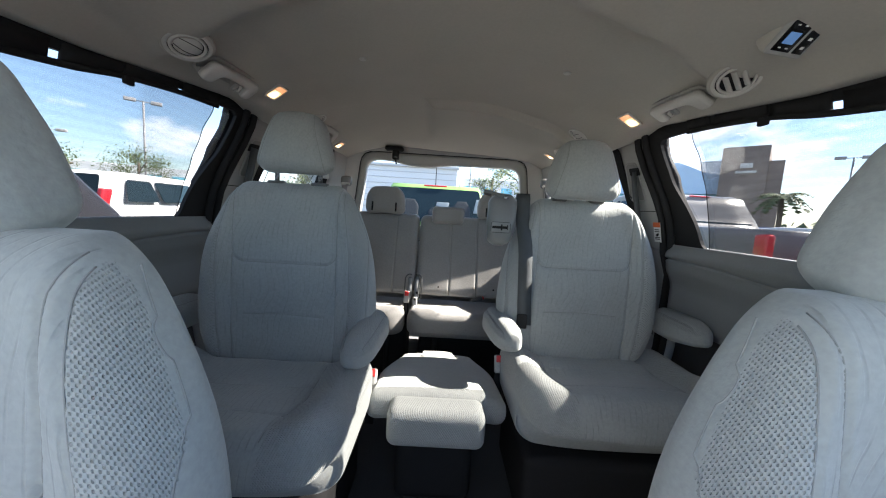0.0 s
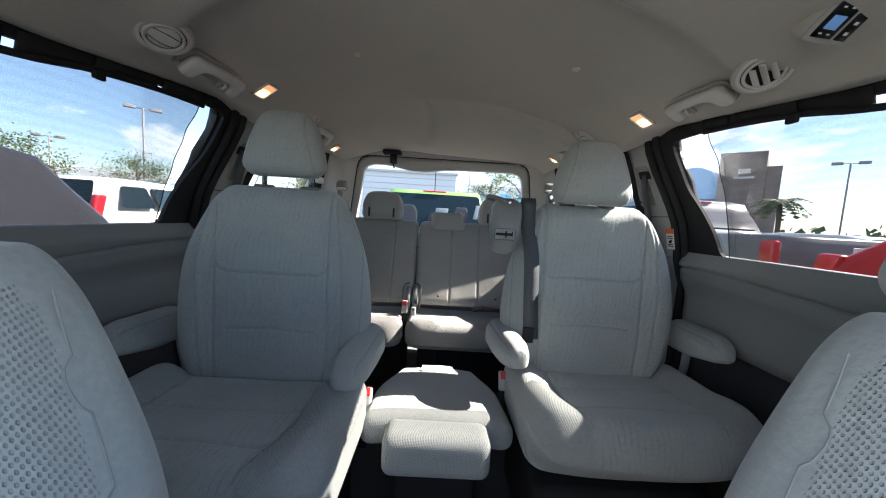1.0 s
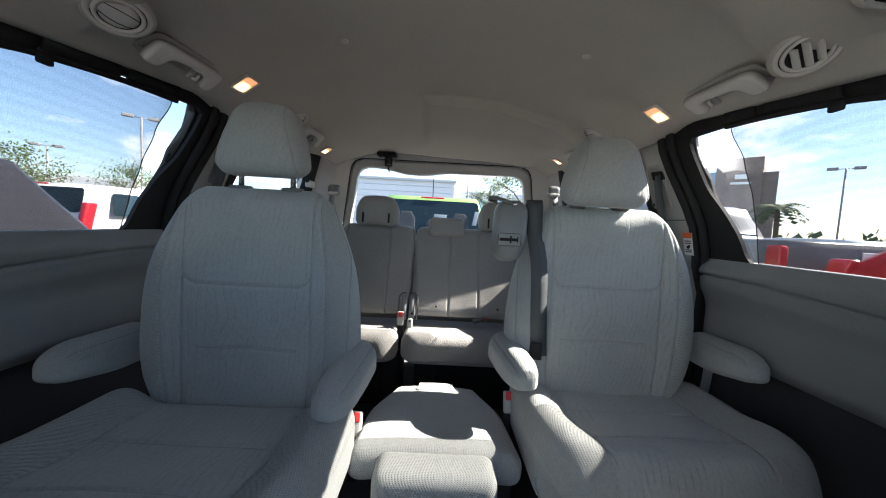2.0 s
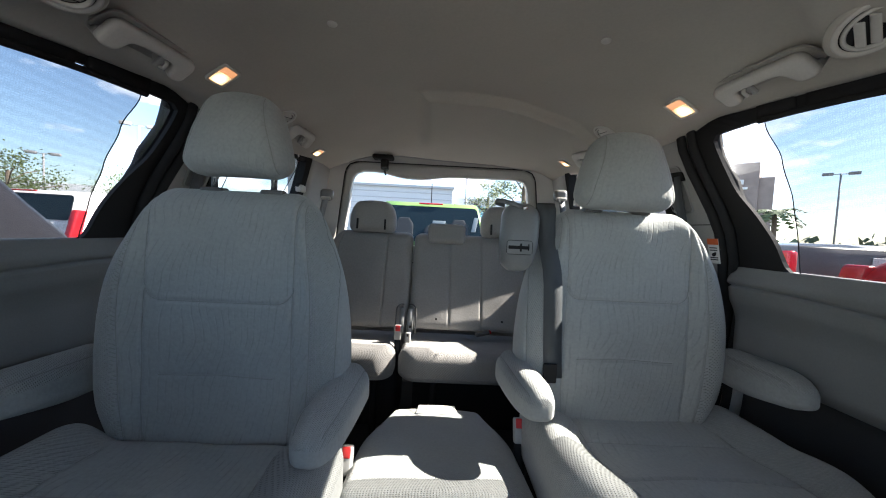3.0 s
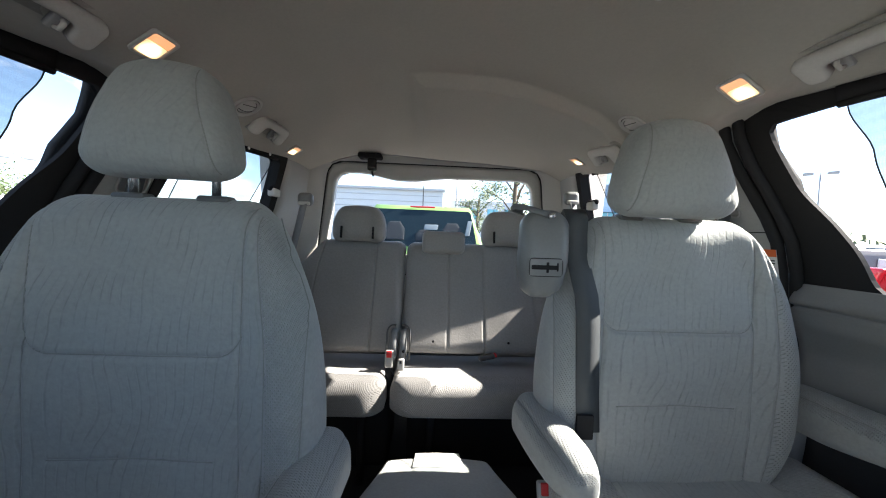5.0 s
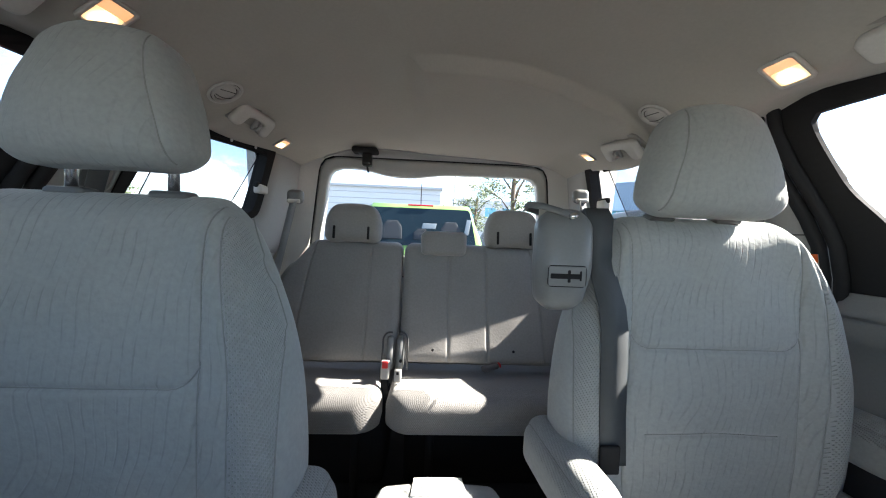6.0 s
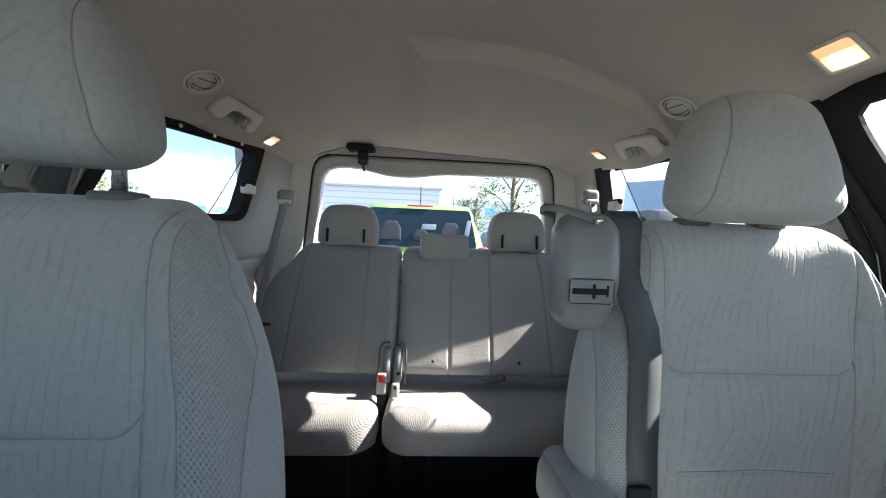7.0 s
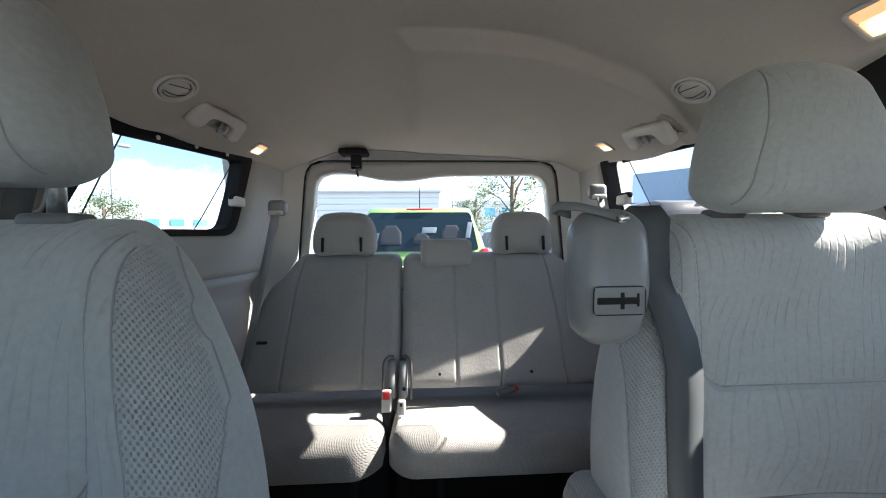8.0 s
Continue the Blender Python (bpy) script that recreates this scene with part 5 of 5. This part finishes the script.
def parked_car(name, label, color, x, y, heading, length=4.4, width=1.80, height=1.65, belt=0.95, kind="suv"):
    """A parked car with its rear at local y = 0, nose towards +y, its middle on x = 0; heading in degrees."""
    c = thing(name, label, "car", (x, y, GROUND), (0, 0, heading), group="parked cars")
    L, H = length, height
    if kind == "hatch":
        prof = [(0.04, 0.35), (0.0, 0.55), (0.03, belt - 0.10), (0.06, belt), (0.42, H * 0.95), (0.80, H), (L * 0.45, H), (L * 0.56, H * 0.95), (L * 0.72, belt + 0.04), (L * 0.97, belt - 0.16), (L, 0.62), (L - 0.03, 0.32)]
    else:
        prof = [(0.03, 0.38), (0.0, 0.55), (0.02, belt - 0.05), (0.08, belt + 0.06), (0.24, H * 0.955), (0.34, H * 0.99), (0.8, H), (L * 0.50, H * 0.99), (L * 0.58, H * 0.94), (L * 0.74, belt + 0.06), (L * 0.96, belt - 0.12), (L, 0.65), (L - 0.03, 0.36)]
    if kind == "pickup":
        prof = [(0.03, 0.45), (0.0, 0.62), (0.0, belt - 0.06), (0.03, belt), (2.04, belt), (2.10, belt + 0.04), (2.27, H * 0.97), (2.5, H), (3.5, H * 0.99), (L * 0.76, belt + 0.03), (L * 0.96, belt - 0.12), (L, 0.80), (L - 0.03, 0.42)]
    fine = []
    for (a, b), (p, q) in zip(prof, prof[1:]):
        fine += [(a + (p - a) * k / 3, b + (q - b) * k / 3) for k in range(3)]
    prof = fine + [prof[-1]]

    def hw(v):
        return width / 2 * (1 - 0.05 * smooth01(0.6, 0.25, v) - 0.20 * smooth01(belt, H, v))
    bm = bmesh.new()
    cols = []
    for t, ins in ((-1, 0.07), (-0.985, 0.03), (-0.93, 0.0), (-0.5, 0), (0, 0), (0.5, 0), (0.93, 0), (0.985, 0.03), (1, 0.07)):
        cx, cz = L / 2, 0.8
        cols.append([bm.verts.new((t * hw(v), u + ins * (1 if u < cx else -1) * min(1, abs(u - cx)), v - ins * (1 if v > cz else -0.5))) for u, v in prof])
    for a, b in zip(cols, cols[1:]):
        for i in range(len(prof) - 1):
            bm.faces.new([a[i], a[i + 1], b[i + 1], b[i]])
        bm.faces.new([a[-1], a[0], b[0], b[-1]])
    for col in (cols[0], cols[-1]):
        bm.faces.new(col)
    part("body", bm, paint(name + "_paint", color), c)
    cab = 2.04 if kind == "pickup" else 0.0                         # a pickup's cabin stands before its bed
    rear_top = 0.40 if kind == "hatch" else 0.24
    slope = (rear_top - 0.09) / (H * 0.94 - belt - 0.06)

    def rear_pt(u, v, d):
        return Vector((u, cab + 0.085 + (v - belt - 0.06) * slope - 0.012 - d, v))
    gw = width * (0.36 if kind == "hatch" else 0.40)
    part("rear_window", sheet(corner([(-gw * 1.08, belt + 0.06), (gw * 1.08, belt + 0.06), (gw * 0.95, H * 0.955), (-gw * 0.95, H * 0.955)], 0.06), rear_pt, 0.006), CAR_GLASS, c, "dark tinted rear window", smooth=False)
    part("brake_light", rbox((0.34, 0.03, 0.022), 0.008, (3, 1, 1), centre=(0, cab + rear_top - 0.005, H * 0.978)), TAIL, c, "red high brake light")
    for s in (-1, 1):
        side = lambda u, v, d, s=s: Vector((s * (hw(v) + 0.004 + d), u, v))
        a0, a1 = {"suv": 0.42, "hatch": 0.72, "pickup": 2.35}[kind], L * 0.66
        for k, (f0, f1) in enumerate(((0.0, 0.24), (0.27, 0.60), (0.63, 1.0))):
            y0, y1 = a0 + (a1 - a0) * f0, a0 + (a1 - a0) * f1
            tl, tr = (y0 + (0.16 if k == 0 else 0.0)), (y1 - (0.42 if k == 2 else 0.0))
            part("side_window", sheet(corner([(y0, belt + 0.03), (y1, belt + 0.03), (tr, H * 0.93), (tl, H * 0.93)], 0.05), side, 0.005), CAR_GLASS, c, "dark side window", smooth=False)
        part("tail_lamp", rbox((0.10, 0.16, 0.46 if name == "white_suv" else 0.44 if kind == "pickup" else 0.22), 0.03, (3, 3, 3), lambda x_, y_, z_: Vector((x_, y_ + (0.0 if cab else 0.25) * (z_ - belt), z_)), centre=(s * (hw(belt) - 0.045), 0.075, belt - (0.27 if cab else 0.02))), TAIL, c, "red tail lamp")
        part("mirror", rbox((0.16, 0.10, 0.12), 0.04, (2, 2, 2), centre=(s * (hw(belt) + 0.06), L * 0.64, belt + 0.08)), BLACK, c, "door mirror")
    part("bumper", rbox((width * 0.93, 0.12, 0.26), 0.05, (6, 2, 2), centre=(0, 0.03, 0.48)), TRIM, c, "grey rear bumper")
    part("number_plate", rbox((0.32, 0.01, 0.15), 0.004, (2, 1, 2), centre=(0, -0.006, belt - 0.16)), WHITE_LABEL, c, "pale number plate")
    for s in (-1, 1):
        for wy in (0.80, L - 0.85):
            w_ = new("wheel")
            w_.matrix_basis, w_.parent = pose(s * (width / 2 - 0.10), wy, 0.33), c
            part("tyre", tube([(0, 0.255 * math.cos(a), 0.255 * math.sin(a)) for a in (2 * math.pi * k / 24 for k in range(24))], 0.085, 8, closed=True), TYRE, w_)
            part("rim", disc(0.21, 0.10, 20, dome=0.02), RIM, w_, at=pose(0, 0, 0, 0, 90 * s, 0))
    return c


green = parked_car("green_hatchback", "lime green boxy hatchback parked behind the van", (0.17, 0.30, 0.09), -0.12, 5.55, 0, 4.1, 1.72, 1.73, 1.10, "suv")
part("antenna", tube([(0, 0.30, 1.70), (0, 0.27, 1.98)], 0.006, 6), BLACK, green)
CABIN = plain("cabin_cloth", (0.012, 0.018, 0.024), 0.8)
PALE_PATCH = plain("pale_glass_patch", (0.16, 0.20, 0.22), 0.6)
# flat seat outlines and pale patches laid on the outside of the opaque glass
for x, wd, z, ht in ((-0.36, 0.26, 1.36, 0.24), (0.40, 0.26, 1.36, 0.24), (0.02, 0.20, 1.31, 0.14)):
    part("seat_back", rbox((wd, 0.012, ht), 0.006, (6, 1, 6), lambda a, b, c, wd=wd, ht=ht: Vector((a * (1 - 0.45 * smooth01(0.1, 0.5, c / ht)), b + 0.30 * c, c))), CABIN, green, "dark flat seat shape laid on the rear window", at=pose(x, 0.105, z))
for x, wd, z, ht in ((-0.56, 0.10, 1.34, 0.10), (0.12, 0.18, 1.42, 0.07), (0.62, 0.06, 1.42, 0.20)):
    part("glass_patch", rbox((wd, 0.008, ht), 0.004, (3, 1, 3), lambda a, b, c: Vector((a + 0.2 * c, b + 0.30 * c, c))), PALE_PATCH, green, "pale flat patch laid on the rear window", at=pose(x, 0.108, z))
parked_car("white_suv", "white SUV with dark windows and red lamps", (0.78, 0.78, 0.77), -5.85, 5.62, 1, 4.55, 1.82, 1.64, 1.15)
parked_car("dark_suv", "dark charcoal hatchback parked beside the van", (0.03, 0.03, 0.036), -3.0, 3.20, 180, 4.5, 1.80, 1.60, 1.02, "hatch")
parked_car("red_sedan", "glossy red car parked beside the van", (0.42, 0.015, 0.02), 4.0, 3.55, 180, 4.5, 1.80, 1.52, 1.12, "hatch")
parked_car("grey_pickup", "grey pickup truck with tall red lamps", (0.16, 0.155, 0.155), 4.32, 4.15, 0, 5.7, 1.94, 1.88, 1.34, "pickup")
parked_car("silver_sedan", "pale silver car with red lamps", (0.72, 0.73, 0.74), 9.4, 7.2, 2, 4.7, 1.85, 1.46, 0.95, "hatch")
parked_car("white_sedan", "white car in a farther row", (0.75, 0.75, 0.75), 13.0, 9.5, 80, 4.6, 1.80, 1.48, 0.92, "hatch")
parked_car("blue_sedan", "dark blue car in a farther row", (0.05, 0.07, 0.14), 14.5, 13.0, 85, 4.6, 1.80, 1.50, 0.92, "hatch")
parked_car("red_hatchback", "red car seen past the white SUV", (0.45, 0.02, 0.03), -9.5, 9.0, 0, 4.4, 1.80, 1.60, 0.98)
parked_car("white_hatchback", "white car beyond the green one", (0.78, 0.78, 0.77), 2.7, 10.5, 0, 4.4, 1.80, 1.55, 0.95)

POST = plain("painted_steel", (0.30, 0.30, 0.31), 0.5)


def lot_lamp(x, y, h, turn=0.0):
    p = thing("lot_lamp", "tall grey parking lot lamp with two heads", "street lamp", (x, y, GROUND), (0, 0, turn), group="lot lamps")
    part("pole", tube([(0, 0, 0), (0, 0, h)], 0.085, 10), POST, p)
    part("arm", tube([(-0.55, 0, h - 0.05), (0.55, 0, h - 0.05)], 0.04, 8), POST, p)
    for s in (-1, 1):
        part("head", rbox((0.85, 0.45, 0.30), 0.05, (2, 2, 2), centre=(s * 0.95, 0, h - 0.02)), POST, p, "box-shaped lamp head")
    part("base", rbox((0.5, 0.5, 0.5), 0.04, (1, 1, 1), centre=(0, 0, 0.25)), POST, p, "concrete base")


lot_lamp(-28.8, 33.7, 10.0, 40), lot_lamp(-45, 40, 8.0, 30), lot_lamp(43.1, 36.7, 9.7, -45), lot_lamp(2.9, 38, 8.0, 0), lot_lamp(-13, 36, 8.0, 20)

LEAF = plain("green_leaves", (0.075, 0.105, 0.035), 0.6, spread=0.35, scale=3.0, grain=0)
BARK = plain("bark", (0.12, 0.095, 0.07), 0.9, spread=0.2)


def leafy_tree(x, y, h, r, seed):
    rnd = random.Random(seed)
    t = thing("tree", "leafy green tree at the edge of the lot", "tree", (x, y, GROUND), group="lot trees")
    bm = tube([(0, 0, 0), (0.05, 0, h * 0.25), (-0.04, 0.05, h * 0.5), (0.05, 0, h * 0.8)], 0.09 * h / 5, 8)
    for k in range(7):
        a = k * 2.4
        z0 = h * (0.30 + 0.06 * k)
        tube([(0, 0, z0), (math.cos(a) * r * 0.4, math.sin(a) * r * 0.4, z0 + h * 0.14), (math.cos(a) * r * 0.75, math.sin(a) * r * 0.75, z0 + h * 0.2)], 0.03 * h / 5, 6, bm)
    part("trunk", bm, BARK, t)
    bm = bmesh.new()
    hubs = []
    for k in range(26):
        a, rr, zz = rnd.uniform(0, 6.28), r * math.sqrt(rnd.random()) * 0.85, rnd.uniform(0.36, 0.97)
        rr *= math.sin(math.pi * min(1, (zz - 0.25) / 0.8)) ** 0.6
        hubs.append((math.cos(a) * rr, math.sin(a) * rr, zz * h, r * rnd.uniform(0.16, 0.30)))
    for k in range(2600):
        hx, hy, hz, hr = hubs[k % 26]
        d = Vector((rnd.gauss(0, 1), rnd.gauss(0, 1), rnd.gauss(0, 0.8))) * hr * 0.62
        p = Vector((hx, hy, hz)) + d
        u = Vector((rnd.gauss(0, 1), rnd.gauss(0, 1), rnd.gauss(0, 1))).normalized()
        v = u.orthogonal().normalized()
        s = rnd.uniform(0.05, 0.10) * h / 5
        bm.faces.new([bm.verts.new(p + u * s), bm.verts.new(p + v * s * 0.5), bm.verts.new(p - u * s), bm.verts.new(p - v * s * 0.5)])
    me = bpy.data.meshes.new("crown")
    bm.to_mesh(me)
    bm.free()
    me.materials.append(LEAF)
    ob = new("crown", me)
    ob.parent = t


leafy_tree(4.8, 20.0, 6.9, 2.0, 3), leafy_tree(3.3, 24.0, 4.8, 1.7, 4), leafy_tree(-19.5, 16.5, 3.9, 2.2, 5), leafy_tree(-23.5, 27, 4.6, 2.4, 6)
leafy_tree(-31, 24, 5.2, 3.0, 7), leafy_tree(25.5, 13.5, 4.4, 2.3, 8), leafy_tree(-9, 24, 4.2, 1.9, 9)


def palm(x, y, h):
    rnd = random.Random(5)
    t = thing("palm_tree", "fan palm in front of the showroom", "palm tree", (x, y, GROUND))
    part("trunk", tube([(0, 0, 0), (0.1, 0, h * 0.5), (0, 0, h)], 0.17, 8), BARK, t)
    bm = bmesh.new()
    for k in range(26):
        a, up = k * 2.4, rnd.uniform(-0.2, 1.1)
        d = Vector((math.cos(a), math.sin(a), 0))
        pts = [Vector((0, 0, h)) + d * (1.8 * u) + Vector((0, 0, up * 1.3 * u - 1.3 * u * u)) for u in span(0, 1, 7)]
        side = d.cross(Vector((0, 0, 1)))
        for i in range(7):
            for s in (-1, 1):
                q = pts[i] + side * s * 0.45 * math.sin(math.pi * (i + 1) / 9) + Vector((0, 0, -0.18)) + d * 0.25
                bm.faces.new([bm.verts.new(pts[i]), bm.verts.new(pts[i + 1]), bm.verts.new(q)])
    me = bpy.data.meshes.new("fronds")
    bm.to_mesh(me)
    bm.free()
    me.materials.append(LEAF)
    ob = new("fronds", me)
    ob.parent = t


palm(27.0, 27.6, 4.2)

SIDING = plain("pale_metal_siding", (0.55, 0.58, 0.60), 0.5, spread=0.04, scale=0.4, grain=0)
STONE = plain("brown_stone_cladding", (0.26, 0.21, 0.185), 0.8, spread=0.25, scale=1.2)
BLUE_PANEL = plain("blue_metal_panel", (0.34, 0.48, 0.64), 0.45, grain=0)
SIDING_DARK = plain("grey_metal_siding", (0.40, 0.43, 0.45), 0.5, spread=0.04, scale=0.4, grain=0)
SHOP_GLASS = plain("blue_green_shop_glass", (0.12, 0.42, 0.55), 0.08, grain=0)

hall = thing("warehouse", "long pale grey hall with ribbed metal walls", "building", (-7.5, 40, GROUND))
part("wall", rbox((18, 14, 6.3), 0.05, (1, 1, 1), centre=(0, 7, 3.15)), SIDING, hall, smooth=False)
for z in span(0.9, 5.7, 7):
    part("rib", rbox((18, 0.06, 0.07), 0.02, (1, 1, 1), centre=(0, -0.02, z)), SIDING_DARK, hall, smooth=False)
part("roof", rbox((18.4, 14.6, 0.30), 0.05, (1, 1, 1), centre=(0, 7, 6.4)), SIDING_DARK, hall, "grey roof edge", smooth=False)
for x in span(-7, 7, 4):
    part("door", rbox((1.8, 0.10, 3.0), 0.03, (1, 1, 1), centre=(x, -0.06, 1.5)), SIDING_DARK, hall, smooth=False)
annex = thing("annex", "low pale building beside the hall", "building", (4.5, 42, GROUND))
part("wall", rbox((9, 8, 5.6), 0.05, (1, 1, 1), centre=(2, 4, 2.8)), SIDING, annex, smooth=False)
for x in (-1.2, 1.0, 3.2, 5.4):
    for z in (1.6, 4.0):
        part("window", rbox((1.3, 0.1, 1.3), 0.03, (1, 1, 1), centre=(x, -0.03, z)), SHOP_GLASS, annex, "dark office window", smooth=False)
depot = thing("far_building", "long low grey building beyond the lot", "building", (-52, 62, GROUND), (0, 0, 30))
part("wall", rbox((34, 10, 6.2), 0.05, (1, 1, 1), centre=(0, 5, 3.1)), SIDING, depot, smooth=False)
for x in span(-14, 14, 8):
    part("window", rbox((2.0, 0.1, 1.2), 0.03, (1, 1, 1), centre=(x, -0.03, 4.2)), SHOP_GLASS, depot, smooth=False)

show = thing("showroom", "car showroom with tall brown sign wall and glass front", "building", (30, 31, GROUND), (0, 0, 45))
part("wall", rbox((9, 3.4, 9.2), 0.05, (1, 1, 1), centre=(4.5, 2.6, 4.6)), STONE, show, "tall brown sign wall", smooth=False)
part("wall", rbox((9, 1.5, 7.8), 0.05, (1, 1, 1), centre=(4.7, 0.6, 3.9)), STONE, show, "lower brown stone block", smooth=False)
part("emblem", rbox((0.1, 0.9, 0.45), 0.04, (1, 2, 2), centre=(-0.05, 2.4, 7.4)), WHITE_LABEL, show, "white emblem shape", smooth=False)
part("emblem", rbox((0.1, 1.5, 0.22), 0.04, (1, 2, 1), centre=(-0.05, 2.4, 6.8)), WHITE_LABEL, show, "white sign bar", smooth=False)
part("wall", rbox((9, 16, 3.3), 0.05, (1, 1, 1), centre=(5.2, 11.8, 6.45)), BLUE_PANEL, show, "pale blue-grey upper wall", smooth=False)
part("wall", rbox((8.6, 16, 4.8), 0.05, (1, 1, 1), centre=(5.6, 11.8, 2.4)), SHOP_GLASS, show, "blue-green glass front", smooth=False)
for y in span(4.2, 19.4, 12):
    part("mullion", rbox((0.12, 0.10, 4.7), 0.02, (1, 1, 1), centre=(1.27, y, 2.4)), SIDING, show, smooth=False)
for z in (1.6, 3.2):
    part("transom", rbox((0.10, 15.4, 0.10), 0.02, (1, 1, 1), centre=(1.27, 11.8, z)), SIDING, show, smooth=False)

# far woods along the lot
bm = bmesh.new()
rnd = random.Random(12)
for k in range(5200):
    a = rnd.uniform(-1.9, 1.9)
    d = rnd.uniform(95, 130)
    z = GROUND + abs(rnd.gauss(0, 1)) * 2.2 * (0.7 + 0.5 * noise.noise((a * 9, 0, 0)))
    p = Vector((math.sin(a) * d, math.cos(a) * d, z))
    u = Vector((rnd.gauss(0, 1), rnd.gauss(0, 1), rnd.gauss(0, 1))).normalized()
    v = u.orthogonal()
    s = rnd.uniform(0.5, 1.3)
    bm.faces.new([bm.verts.new(p + u * s), bm.verts.new(p + v * s), bm.verts.new(p - u * s), bm.verts.new(p - v * s)])
me = bpy.data.meshes.new("far_woods")
bm.to_mesh(me)
bm.free()
me.materials.append(LEAF)
tagged(new("far_woods", me), "distant low green woods round the lot", "woods", kind="stuff")
